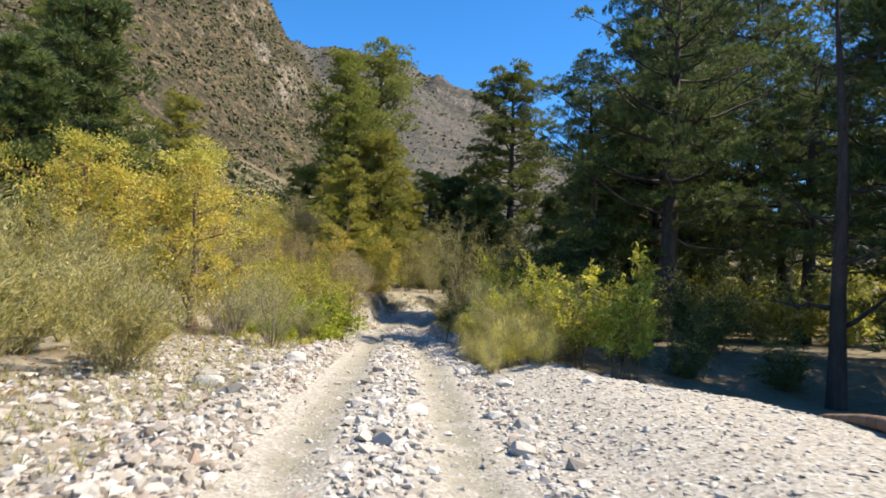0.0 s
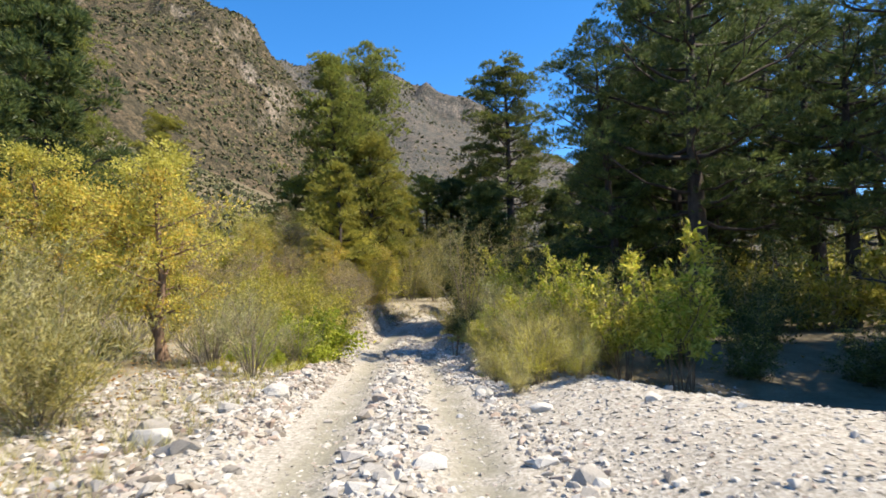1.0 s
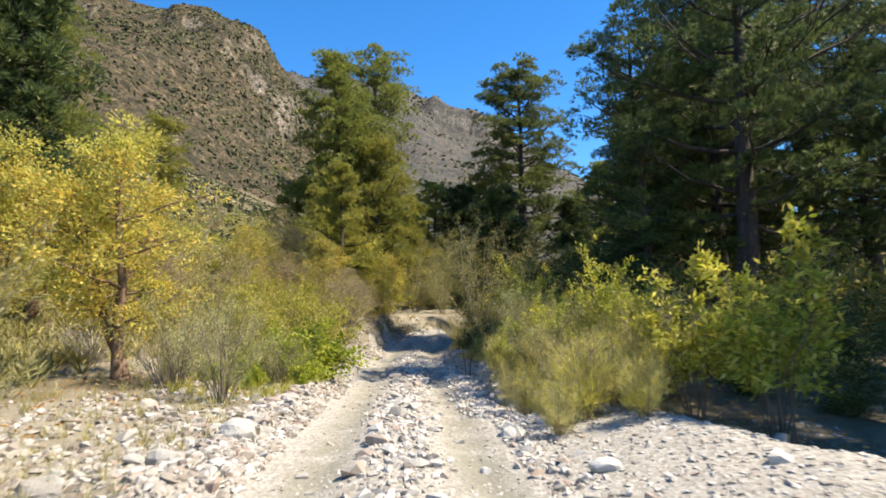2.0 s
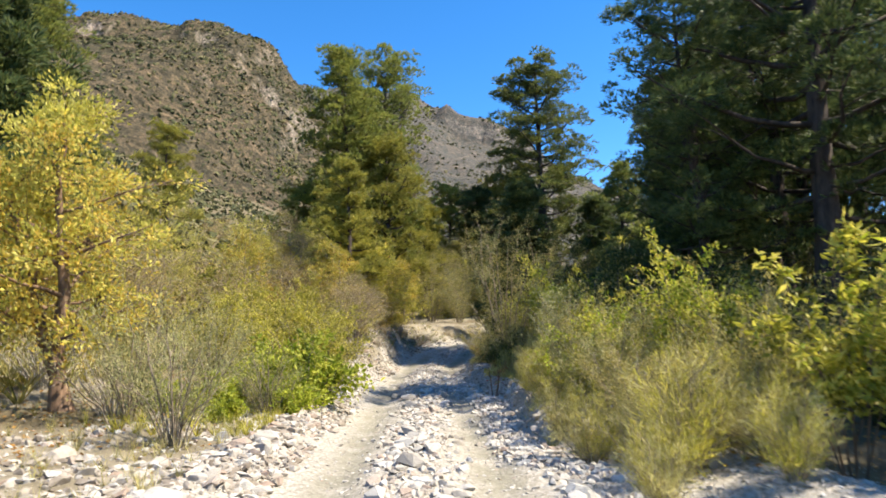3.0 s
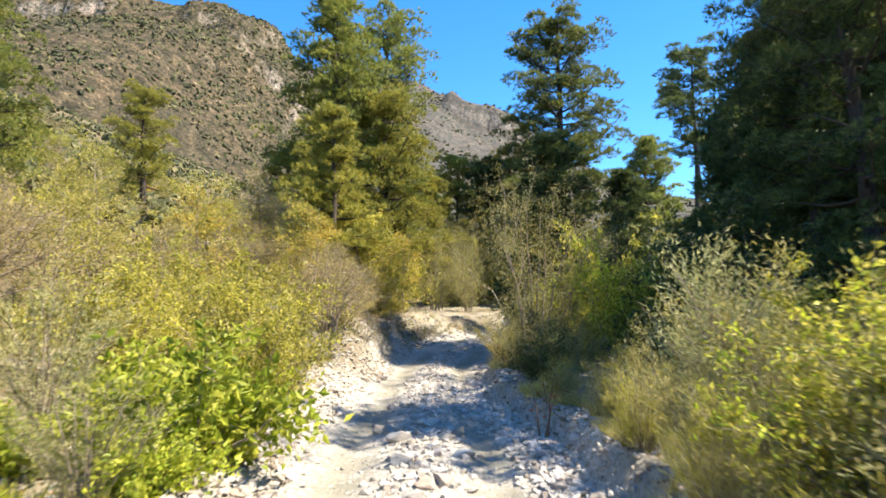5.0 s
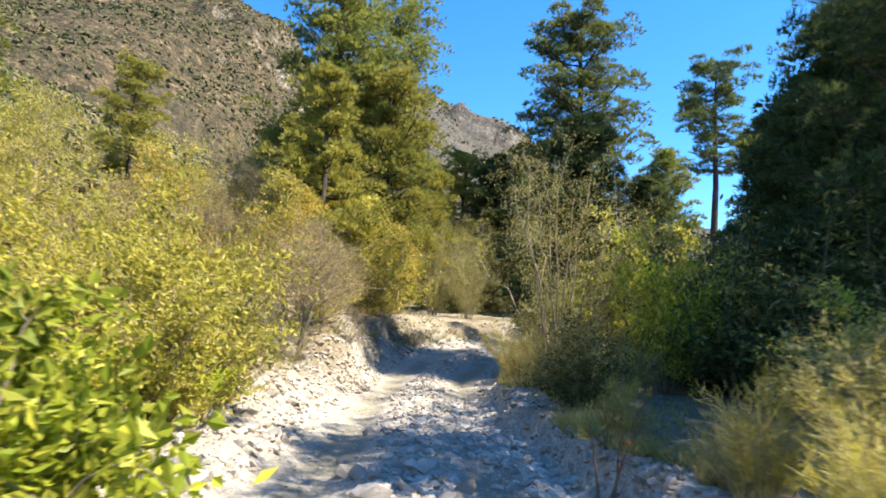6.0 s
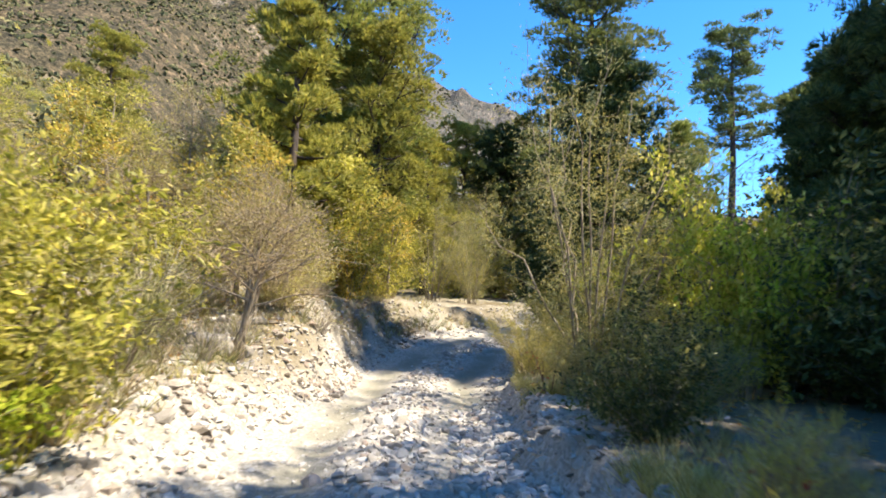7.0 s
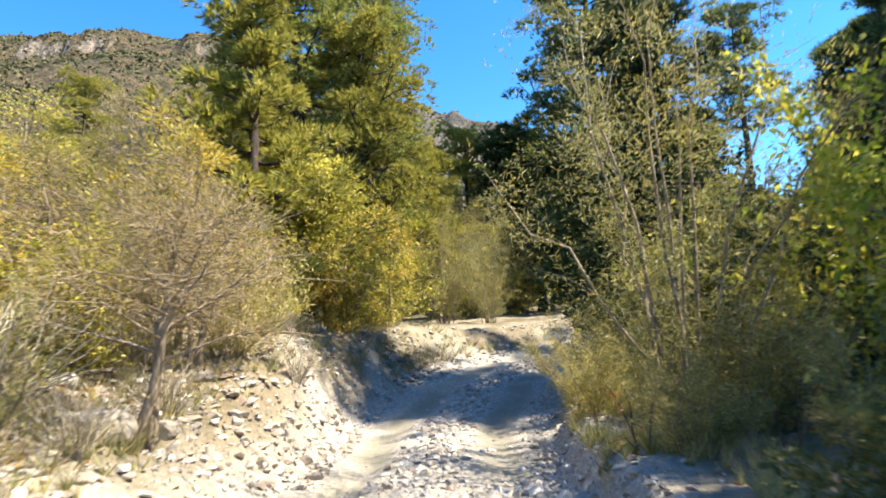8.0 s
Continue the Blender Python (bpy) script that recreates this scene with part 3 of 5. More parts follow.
def pine(seed, h, r, base, reach, limbs, clumps, tufts, per, size, mat, lean=(0, 0), taper=0.75, gaps=0.25, blade=0.03, tall=0.5, apart=False, full=0.55, needle=0.42):
    """A pine: trunk, and a crown of limbs that carry flattened clumps of needle tufts."""
    rng = np.random.default_rng(seed)
    tree = new("pine_tree")
    tp = trunk_path(rng, h, r, lean)
    main, fine, pos, axis = [], [], [], []
    for k in range(limbs):
        u = base + (1 - base) * ((k + rng.uniform(0, 1)) / limbs) ** 0.9
        u = min(u, 0.985)
        o, tr = along_path(tp, u)
        az = k * 2.399 + rng.normal(0, 0.5)
        v = (u - base) / (1 - base)
        shape = min(1.0, full + 2.2 * v) * (1 - v) ** taper + 0.10
        L = reach * shape * rng.uniform(1 - 2 * gaps, 1.1)
        rise = rng.uniform(-0.08, 0.30) + 0.55 * v
        d = np.array([math.cos(az), math.sin(az), 0])
        pts = []
        for j in range(6):
            w = j / 5
            pts.append((o + d * L * w + np.array([0, 0, L * (rise * w - 0.22 * w * (1 - w) * 2)]) + rng.normal(0, 0.03 * L, 3) * w, max(0.012, min(tr * 0.55, 0.03 + 0.014 * L) * (1 - 0.85 * w))))
        main.append(pts)
        for c in range(max(1, int(clumps * (0.35 + 0.65 * L / reach)))):
            w = rng.uniform(0.3, 1.0) if c else 1.0
            q, _ = along_path(pts, w)
            q = q + rng.normal(0, 0.13 * L * (0.4 + w), 3) * [1, 1, 0.35]
            if c % 2 == 0 and L > 1.2:
                m0, _ = along_path(pts, w * 0.75)
                fine.append([(m0, 0.018), ((m0 + q) / 2 + [0, 0, 0.05], 0.013), (q, 0.007)])
            s = size * rng.uniform(0.65, 1.25) * (0.75 + 0.25 * (1 - v))
            e = unit(rng.normal(size=(tufts, 3)))
            e[:, 2] = np.abs(e[:, 2]) - 0.25
            rad = rng.uniform(0.5, 1.0, (tufts, 1))
            pos.append(q + e * rad * s * [1.0, 1.0, tall])
            axis.append(e * [1, 1, 0.8] + [0, 0, 0.38] + d * 0.15)
    v, f = tubes([tp], 10)
    wood_parts(part("trunk", mesh_from("trunk", v, f, PINE_BARK, True), tree), "limb", main, fine, PINE_BARK, apart, 5)
    v, f = needles(rng, np.concatenate(pos), np.concatenate(axis), per, size * needle, blade, 0.8)
    part("crown", mesh_from("crown", v, f, mat), tree)
    return tree


def leafage(plant, rng, pos, axis, leaf, mat, extra, h):
    pos, axis = np.concatenate(pos), np.concatenate(axis)
    ok = pos[:, 2] > 0.02
    pos, axis = pos[ok], axis[ok]
    pick = np.zeros(len(pos), bool)
    if extra:
        share, mat2, low, high = extra
        patch = np.sin(pos[:, 0] * 3.1 + 1.7) * np.sin(pos[:, 1] * 2.7) * np.sin(pos[:, 2] * 2.3 + 0.6)
        pick = (rng.uniform(size=len(pos)) < share * (1 + 1.2 * patch)) & (pos[:, 2] > low * h) & (pos[:, 2] < high * h)
    v, f = leaves(rng, pos[~pick], axis[~pick], *leaf)
    whole = part("foliage", mesh_from("foliage", v, f, mat), plant)
    if extra:
        v, f = leaves(rng, pos[pick], axis[pick], *leaf)
        part("turned_leaves", mesh_from("turned_leaves", v, f, mat2), whole, "leaves of a second tone")["kind"] = "stuff"


def tree(name, seed, h, trunks, base, reach, limbs, clumps, per, size, leaf, mat, wood, extra=None, apart=True, trunk_r=0.09, droop=0.0):
    """A small broad-leaved tree: one trunk or more, limbs, and rounded clumps of leaves."""
    rng = np.random.default_rng(seed)
    plant = new(name)
    main, fine, pos, axis = [], [], [], []
    for n, (lx, ly, th) in enumerate(trunks):
        tp = trunk_path(rng, h * th, trunk_r * (0.75 + 0.25 * th), (lx, ly), 0.35)
        tp = [(np.array(q) + [0.12 * n, 0.05 * n, 0], w) for q, w in tp]
        v, f = tubes([tp], 8)
        stem = part("trunk", mesh_from("trunk", v, f, wood, True), plant)
        for k in range(limbs):
            u = base + (1 - base) * (k + rng.uniform(0, 1)) / limbs
            o, tr = along_path(tp, min(u, 0.98))
            az = k * 2.399 + rng.normal(0, 0.5)
            vv = (u - base) / (1 - base)
            L = reach * (0.35 + 0.65 * math.sin(math.pi * min(1, 0.25 + 0.8 * vv))) * rng.uniform(0.55, 1.15)
            d = np.array([math.cos(az), math.sin(az), 0])
            up = rng.uniform(0.1, 0.7) - droop
            pts = [(o + d * L * w + np.array([0, 0, L * (up * w - droop * w * w)]) + rng.normal(0, 0.05 * L, 3) * w, max(0.006, tr * 0.5 * (1 - 0.85 * w))) for w in np.linspace(0, 1, 5)]
            main.append(pts)
            for c in range(clumps):
                w = rng.uniform(0.25, 1.05)
                q, _ = along_path(pts, min(w, 1))
                q = q + rng.normal(0, 0.2 * L, 3) * [1, 1, 0.6]
                fine.append([(along_path(pts, min(w, 1) * 0.8)[0], 0.008), (q, 0.003)])
                s = size * rng.uniform(0.5, 1.3)
                m = max(3, int(per * rng.uniform(0.4, 1.4)))
                e = unit(rng.normal(size=(m, 3)))
                pos.append(q + e * rng.uniform(0.2, 1.0, (m, 1)) * s * [1, 1, 0.7])
                axis.append(e + d * 0.4 + [0, 0, 0.25 - droop])
    wood_parts(stem, "limb", main, fine, wood, apart, 5)
    leafage(plant, rng, pos, axis, leaf, mat, extra, h)
    return plant


def bush(name, seed, h, r, stems, twigs, per_twig, leaf, mat, wood, kind="leafy", lean=(0, 0), bare=0.04, extra=None, stem_r=0.010, fan=0.95, apart=True):
    """A shrub: stems that fan out from the base, twigs on them down to the ground, leaves on the twigs."""
    rng = np.random.default_rng(seed)
    plant = new(name)
    main, fine, pos, axis = [], [], [], []
    lump = rng.uniform(0.6, 1.15, 7)
    for k in range(stems):
        az = k * 2.399 + rng.normal(0, 0.4)
        out = math.sqrt((k + 0.5) / stems) * r * fan * rng.uniform(0.65, 1.15)
        hh = h * (1 - 0.55 * (out / max(r, 0.01)) ** 2) * lump[int((az % 6.283) / 6.284 * 7)] * rng.uniform(0.8, 1.08)
        d = np.array([math.cos(az), math.sin(az), 0])
        foot = d * rng.uniform(0, 0.22) * r
        pts = []
        for j in range(6):
            w = j / 5
            pts.append((foot + np.array([lean[0], lean[1], 0]) * w + d * out * w ** 1.1 + np.array([0, 0, hh * (w ** 0.85) - 0.06 * (j == 0)]) + rng.normal(0, 0.03 * h, 3) * w, stem_r * (1.15 - w) + 0.002))
        main.append(pts)
        for q in range(twigs):
            w = rng.uniform(bare, 1.0)
            o, sr = along_path(pts, w)
            thick = rng.choice([0.15, 0.5, 1.0, 2.2], p=[0.2, 0.3, 0.3, 0.2])
            if kind == "broom":
                td = unit(np.array([d[0] * 0.6 + rng.normal(0, 0.45), d[1] * 0.6 + rng.normal(0, 0.45), 0.9]))
                tl = h * rng.uniform(0.12, 0.32)
            else:
                td = unit(rng.normal(size=3) * [1, 1, 0.7] + d * 0.5 + [0, 0, 0.25])
                tl = r * rng.uniform(0.18, 0.5)
            e = o + td * tl
            if kind == "droop":
                e = e - [0, 0, tl * 0.5]
            if q % 4 == 0:
                fine.append([(o, min(sr, 0.005) * 0.8), ((o + e) / 2 + rng.normal(0, 0.03 * tl, 3), 0.003), (e, 0.0015)])
            m = max(2, int(per_twig * thick))
            k2 = rng.uniform(0.05, 1.0, (m, 1))
            pos.append(o + (e - o) * k2 + rng.normal(0, 0.09 * tl + 0.012, (m, 3)))
            axis.append(td * 0.7 + rng.normal(0, 0.45 if kind == "broom" else 0.9, (m, 3)) + [0, 0, 0.1])
    wood_parts(plant, "stem", main, fine, wood, apart, 4)
    leafage(plant, rng, pos, axis, leaf, mat, extra, h)
    return plant


def bare_tree(name, seed, h, r, limbs, reach):
    """A leafless tree: trunk, limbs and forked twigs."""
    rng = np.random.default_rng(seed)
    plant = new(name)
    tp = trunk_path(rng, h, r, (0.1, 0.0), 0.1)
    v, f = tubes([tp], 9)
    stem = part("trunk", mesh_from("trunk", v, f, SHADED_BARK, True), plant)
    main, fine = [], []
    for k in range(limbs):
        u = 0.16 + 0.82 * (k + rng.uniform(0, 1)) / limbs
        o, tr = along_path(tp, u)
        az = k * 2.399 + rng.normal(0, 0.4)
        L = reach * (1.1 - 0.7 * u) * rng.uniform(0.5, 1.2)
        d = np.array([math.cos(az), math.sin(az), 0])
        up = rng.uniform(-0.1, 0.8)
        pts = [(o + d * L * w + np.array([0, 0, L * up * w ** 1.4]) + rng.normal(0, 0.05 * L, 3) * w, max(0.006, tr * 0.4 * (1 - 0.9 * w))) for w in np.linspace(0, 1, 6)]
        main.append(pts)
        for q in range(10):
            a, _ = along_path(pts, rng.uniform(0.3, 1))
            e = a + (unit(rng.normal(size=3) + d + [0, 0, 0.5])) * L * rng.uniform(0.15, 0.45)
            fine.append([(a, 0.012), ((a + e) / 2 + rng.normal(0, 0.04, 3), 0.008), (e, 0.003)])
    wood_parts(stem, "limb", main, fine, SHADED_BARK, True, 5)
    return plant


def set_at(ob, x, y, turn=0, scale=1.0, sink=0.03):
    ob.matrix_basis = pose(x, y, at(x, y) - sink, 0, 0, turn)
    ob.scale = (scale, scale, scale)
    return ob


def again(ob, x, y, turn, scale=1.0, sink=0.03, slim=1.0):
    o = copy_thing(ob, pose(x, y, at(x, y) - sink, 0, 0, turn))
    o.scale = (scale * slim, scale * slim, scale)
    return o


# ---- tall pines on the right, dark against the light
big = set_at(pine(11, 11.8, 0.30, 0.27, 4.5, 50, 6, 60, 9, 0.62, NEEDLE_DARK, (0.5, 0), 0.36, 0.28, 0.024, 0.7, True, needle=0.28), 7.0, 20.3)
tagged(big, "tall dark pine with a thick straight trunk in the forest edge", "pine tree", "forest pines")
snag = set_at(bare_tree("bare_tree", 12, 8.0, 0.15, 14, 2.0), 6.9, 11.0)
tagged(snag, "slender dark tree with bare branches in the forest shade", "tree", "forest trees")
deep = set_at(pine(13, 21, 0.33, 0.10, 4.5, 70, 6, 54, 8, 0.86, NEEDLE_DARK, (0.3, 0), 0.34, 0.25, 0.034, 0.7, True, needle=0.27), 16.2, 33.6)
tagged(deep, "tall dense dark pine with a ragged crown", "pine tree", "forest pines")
# Added for shade: those with x below 6, or unseen with y below 16.
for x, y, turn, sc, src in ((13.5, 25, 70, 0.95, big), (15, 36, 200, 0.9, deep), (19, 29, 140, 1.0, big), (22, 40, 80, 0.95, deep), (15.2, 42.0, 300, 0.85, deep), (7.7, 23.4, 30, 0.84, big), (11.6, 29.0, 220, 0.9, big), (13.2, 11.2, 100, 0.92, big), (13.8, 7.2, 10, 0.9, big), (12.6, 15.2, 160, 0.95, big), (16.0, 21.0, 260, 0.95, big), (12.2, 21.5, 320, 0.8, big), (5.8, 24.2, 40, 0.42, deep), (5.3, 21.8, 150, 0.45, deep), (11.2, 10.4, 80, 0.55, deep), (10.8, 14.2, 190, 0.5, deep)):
    tagged(again(src, x, y, turn, sc), "dark pine that fills out and shades the forest", "pine tree", "forest pines")

# sun blockers, slimmed and sized so their shadow falls on bank and thickets
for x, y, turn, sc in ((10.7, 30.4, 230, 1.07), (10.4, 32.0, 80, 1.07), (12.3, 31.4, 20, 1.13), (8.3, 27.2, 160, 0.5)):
    tagged(again(deep, x, y, turn, sc, 0.03, 0.5), "tall slim dark pine set at the forest edge for its shade", "pine tree", "forest pines")

# ---- the pines that close the view along the track
left_a = set_at(pine(21, 14.3, 0.25, 0.12, 3.3, 84, 8, 44, 8, 0.72, NEEDLE, (-0.2, 0), 0.62, 0.2, 0.034, 0.8, True, 0.8, 0.26), -6.95, 41.6, 0, 1.1)
tagged(left_a, "tall green pine with a pointed top above its neighbours", "pine tree", "pines at the end of the track")
left_b = set_at(pine(22, 13.9, 0.23, 0.04, 2.9, 74, 8, 42, 7, 0.7, NEEDLE, (0.3, 0), 0.40, 0.2, 0.034, 0.8, True, 0.8, 0.26), -7.2, 60, 0, 1.62)
tagged(left_b, "tall green pine with a rounded top, close to its neighbour", "pine tree", "pines at the end of the track")
left_c = set_at(pine(23, 8.0, 0.19, 0.17, 2.0, 54, 6, 46, 8, 0.55, NEEDLE_LIGHT, (0, 0), 0.42, 0.18, 0.03, 0.8, False, 0.9, 0.27), -4.6, 41.3, 0, 1.28)
tagged(left_c, "bushy yellow-green pine with a rounded crown", "pine tree", "pines at the end of the track")
right_a = set_at(pine(24, 16.8, 0.36, 0.05, 3.7, 84, 9, 44, 8, 0.8, NEEDLE_MID, (0.2, 0), 0.30, 0.22, 0.038, 0.6, True, 0.9, 0.27), 4.95, 50.9, 0, 1.06)
tagged(right_a, "tall crooked pine with open upper limbs and layered foliage", "pine tree", "pines at the end of the track")
back_a = set_at(pine(25, 13.0, 0.26, 0.3, 2.8, 46, 6, 40, 7, 0.85, NEEDLE_MID, (0, 0), 0.5, 0.25, 0.05), 14.2, 65)
tagged(back_a, "pine standing far behind the forest edge", "pine tree", "distant pines")
back_b = set_at(pine(26, 22.2, 0.38, 0.55, 4.4, 36, 6, 44, 6, 0.95, NEEDLE_DARK, (0, 0), 0.35, 0.35, 0.06, 0.4, True), 20.5, 70)
tagged(back_b, "distant umbrella-shaped pine on a bare trunk against the sky", "pine tree", "distant pines")
small = set_at(pine(27, 5.2, 0.11, 0.05, 1.35, 36, 7, 34, 8, 0.34, NEEDLE_LIGHT, (0, 0), 0.7, 0.15, 0.024, 0.85), -5.2, 32.3, 0, 1.25)
tagged(small, "young light-green pine on the bank", "pine tree", "young pines")
for x, y, turn, sc, src, word in ((-20.5, 34, 0, 1.0, left_a, "tall pine on the lower hillside"), (-24, 37, 90, 1.0, left_b, "tall pine on the lower hillside"),
                                  (-1.4, 52, 40, 1.15, left_c, "bushy pine behind the bend of the track"), (1.9, 54, 200, 1.25, left_c, "bushy pine behind the bend of the track"), (-3.3, 49, 120, 0.95, left_c, "bushy pine behind the bend of the track"), (-9.8, 43, 10, 1.0, left_c, "bushy pine behind the taller pines"),
                                  (-6.6, 36.5, 50, 0.8, left_c, "bushy yellow-green pine on the bank")):
    tagged(again(src, x, y, turn, sc), word, "pine tree", "pines beyond the bend")

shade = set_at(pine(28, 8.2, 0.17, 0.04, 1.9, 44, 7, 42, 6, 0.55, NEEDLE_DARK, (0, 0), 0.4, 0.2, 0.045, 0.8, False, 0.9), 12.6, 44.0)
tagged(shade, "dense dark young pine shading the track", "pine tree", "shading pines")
# Copies 1, 5, 7 and 8 are added to block the sun.
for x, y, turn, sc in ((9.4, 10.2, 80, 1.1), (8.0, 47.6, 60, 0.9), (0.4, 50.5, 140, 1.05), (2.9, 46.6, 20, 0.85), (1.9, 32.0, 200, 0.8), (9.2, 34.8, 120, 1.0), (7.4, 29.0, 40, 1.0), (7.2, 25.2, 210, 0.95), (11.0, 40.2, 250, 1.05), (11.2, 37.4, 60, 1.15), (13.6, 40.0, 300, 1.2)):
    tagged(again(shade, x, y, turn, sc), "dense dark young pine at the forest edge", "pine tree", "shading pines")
# narrow extra pine whose only task is a shadow stripe beyond the bend
tagged(again(deep, 12.6, 35.5, 90, 1.0, 0.03, 0.2), "slender dark pine added to cast a stripe of shade", "pine tree", "shading pines")

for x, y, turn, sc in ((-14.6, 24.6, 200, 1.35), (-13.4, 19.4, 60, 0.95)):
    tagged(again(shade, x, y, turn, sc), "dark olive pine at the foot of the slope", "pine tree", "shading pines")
tagged(again(left_c, -26.0, 59.0, 80, 1.2), "green pine standing alone on the hillside", "pine tree", "hillside pines")

# ---- shrubs: one of each kind, then its copies
straw = bush("straw_shrub", 31, 2.35, 1.35, 24, 26, 17, (0.12, 0.019), DRY, WOOD, "broom", extra=(0.45, OLIVE, 0.15, 1.0))
set_at(straw, -4.5, 9.1, 0, 0.85)
tagged(straw, "tall straw-coloured feathery shrub beside the stony track edge", "shrub", "dry shrubs")
for x, y, turn, sc in ((-5.9, 7.6, 70, 0.95), (-6.6, 9.8, 160, 0.95), (-7.6, 12.6, 220, 1.0), (-9.4, 14.8, 300, 1.2), (-8.6, 10.2, 20, 1.15), (-10.5, 12.4, 100, 1.3), (-4.35, 29.1, 40, 0.75), (-6.2, 30.6, 130, 0.9)):
    tagged(again(straw, x, y, turn, sc), "tall straw-coloured feathery shrub in dry soil", "shrub", "dry shrubs")

grey = bush("grey_shrub", 32, 2.0, 1.05, 16, 20, 14, (0.07, 0.016), SAGE, WOOD, "broom", bare=0.15, stem_r=0.014, extra=(0.3, GREY_GREEN, 0.3, 1.0))
set_at(grey, -3.7, 14.05, 0, 0.8)
tagged(grey, "grey-green twiggy shrub with a dark stem among stones", "shrub", "grey shrubs")
for x, y, turn, sc in ((1.4, 14.8, 60, 0.58), (1.35, 16.6, 250, 0.62), (1.2, 13.0, 130, 0.38), (-4.9, 15.3, 80, 0.95), (-5.2, 18.6, 190, 0.9), (-4.7, 25.4, 300, 0.7), (-3.5, 16.7, 20, 0.6), (-4.3, 24.2, 110, 0.6)):
    tagged(again(grey, x, y, turn, sc), "grey-green twiggy shrub on a pale bank", "shrub", "grey shrubs")

lime = bush("leafy_shrub", 33, 2.25, 1.4, 22, 26, 18, (0.082, 0.038), LIME, WOOD, "leafy", extra=(0.3, OLIVE, 0.0, 0.8))
set_at(lime, -4.0, 20.9, 0, 0.85)
tagged(lime, "yellow-green leafy shrub at the edge of the track", "shrub", "leafy shrubs")
for x, y, turn, sc in ((-4.25, 22.3, 130, 0.95), (-6.1, 21.6, 220, 0.85), (-6.0, 23.8, 20, 0.95), (-7.2, 25.6, 70, 0.8), (-5.9, 28.0, 250, 0.85), (-4.0, 36.8, 200, 1.2)):
    tagged(again(lime, x, y, turn, sc), "yellow-green leafy shrub with thin stems", "shrub", "leafy shrubs")

fresh = bush("bright_shrub", 34, 0.95, 0.8, 18, 20, 15, (0.09, 0.05), BRIGHT, WOOD, "leafy", bare=0.02)
set_at(fresh, -3.35, 18.0, 0, 1.25)
tagged(fresh, "low bright green leafy shrub", "shrub", "low green shrubs")
for x, y, turn, sc in ((-3.95, 18.9, 100, 1.1), (-3.2, 17.0, 30, 0.6), (-4.3, 20.9, 200, 0.75), (-4.0, 21.4, 40, 0.8), (-4.9, 19.6, 300, 0.7), (-4.4, 17.4, 150, 0.6), (-5.6, 17.0, 10, 0.6), (-3.9, 16.0, 250, 0.45), (-4.8, 16.5, 90, 0.5)):
    tagged(again(fresh, x, y, turn, sc), "low bright green leafy plant by the track", "shrub", "low green shrubs")

olive = bush("olive_shrub", 35, 1.75, 1.25, 26, 26, 22, (0.07, 0.015), OLIVE, WOOD, "broom", extra=(0.4, DRY, 0.0, 1.0))
set_at(olive, 1.55, 13.7, 0, 0.62)
tagged(olive, "olive feathery shrub beside the track", "shrub", "olive shrubs")
for x, y, turn, sc in ((2.1, 13.1, 200, 0.7), (1.95, 15.6, 140, 0.75), (2.1, 17.4, 20, 0.9), (1.4, 18.5, 320, 0.6), (2.2, 19.6, 110, 0.8), (2.8, 14.0, 280, 0.9), (2.9, 16.4, 170, 1.0), (0.05, 28.6, 10, 0.62), (0.35, 26.0, 80, 0.45), (1.25, 26.9, 230, 0.75), (1.35, 25.1, 300, 0.55), (0.75, 30.2, 170, 0.8), (1.3, 31.4, 90, 0.9), (2.4, 33.0, 90, 1.1)):
    tagged(again(olive, x, y, turn, sc), "olive feathery shrub crowding the track edge", "shrub", "olive shrubs")

broom = bush("broom_plant", 46, 1.15, 0.5, 34, 12, 8, (0.17, 0.008), LIME, WOOD, "broom", bare=0.1, extra=(0.6, DRY, 0.0, 1.0), stem_r=0.005)
set_at(broom, 1.4, 12.3, 0, 0.85)
tagged(broom, "pale green broom-like plant on the stony bank", "plant", "broom plants")
for x, y, turn, sc in ((0.85, 13.5, 70, 0.6), (0.75, 14.7, 150, 0.55), (0.7, 16.0, 220, 0.6), (0.75, 17.9, 300, 0.6), (0.85, 19.3, 20, 0.65), (2.1, 12.3, 110, 0.7), (0.5, 21.2, 260, 0.5), (1.0, 11.6, 190, 0.5), (1.9, 11.5, 330, 0.55)):
    tagged(again(broom, x, y, turn, sc), "pale green broom-like plant on the bank edge", "plant", "broom plants")

spire = bush("spire_plant", 47, 2.05, 0.34, 11, 30, 12, (0.07, 0.012), SAGE, WOOD, "broom", bare=0.1, stem_r=0.007)
set_at(spire, 1.15, 17.1)
tagged(spire, "tall narrow grey-green feathery plant above the shrubs", "plant", "spire plants")
tagged(again(spire, 1.7, 18.0, 120, 0.8), "tall narrow grey-green feathery plant", "plant", "spire plants")

ivy = bush("vine_shrub", 36, 2.55, 1.25, 20, 24, 18, (0.082, 0.044), LIME, WOOD, "leafy", bare=0.15, extra=(0.45, BRIGHT, 0.3, 1.0))
set_at(ivy, 2.6, 15.4, 0, 0.95).scale = (0.74, 0.74, 0.95)
tagged(ivy, "rounded bush covered by a green climbing vine", "shrub", "vine shrubs")
for x, y, turn, sc in ((4.5, 30.3, 80, 1.2), (3.0, 18.6, 120, 0.8), (1.5, 16.0, 30, 0.62), (2.3, 30.9, 180, 1.35), (2.9, 21.0, 250, 0.7)):
    tagged(again(ivy, x, y, turn, sc), "broad green leafy bush at the forest edge", "shrub", "vine shrubs")
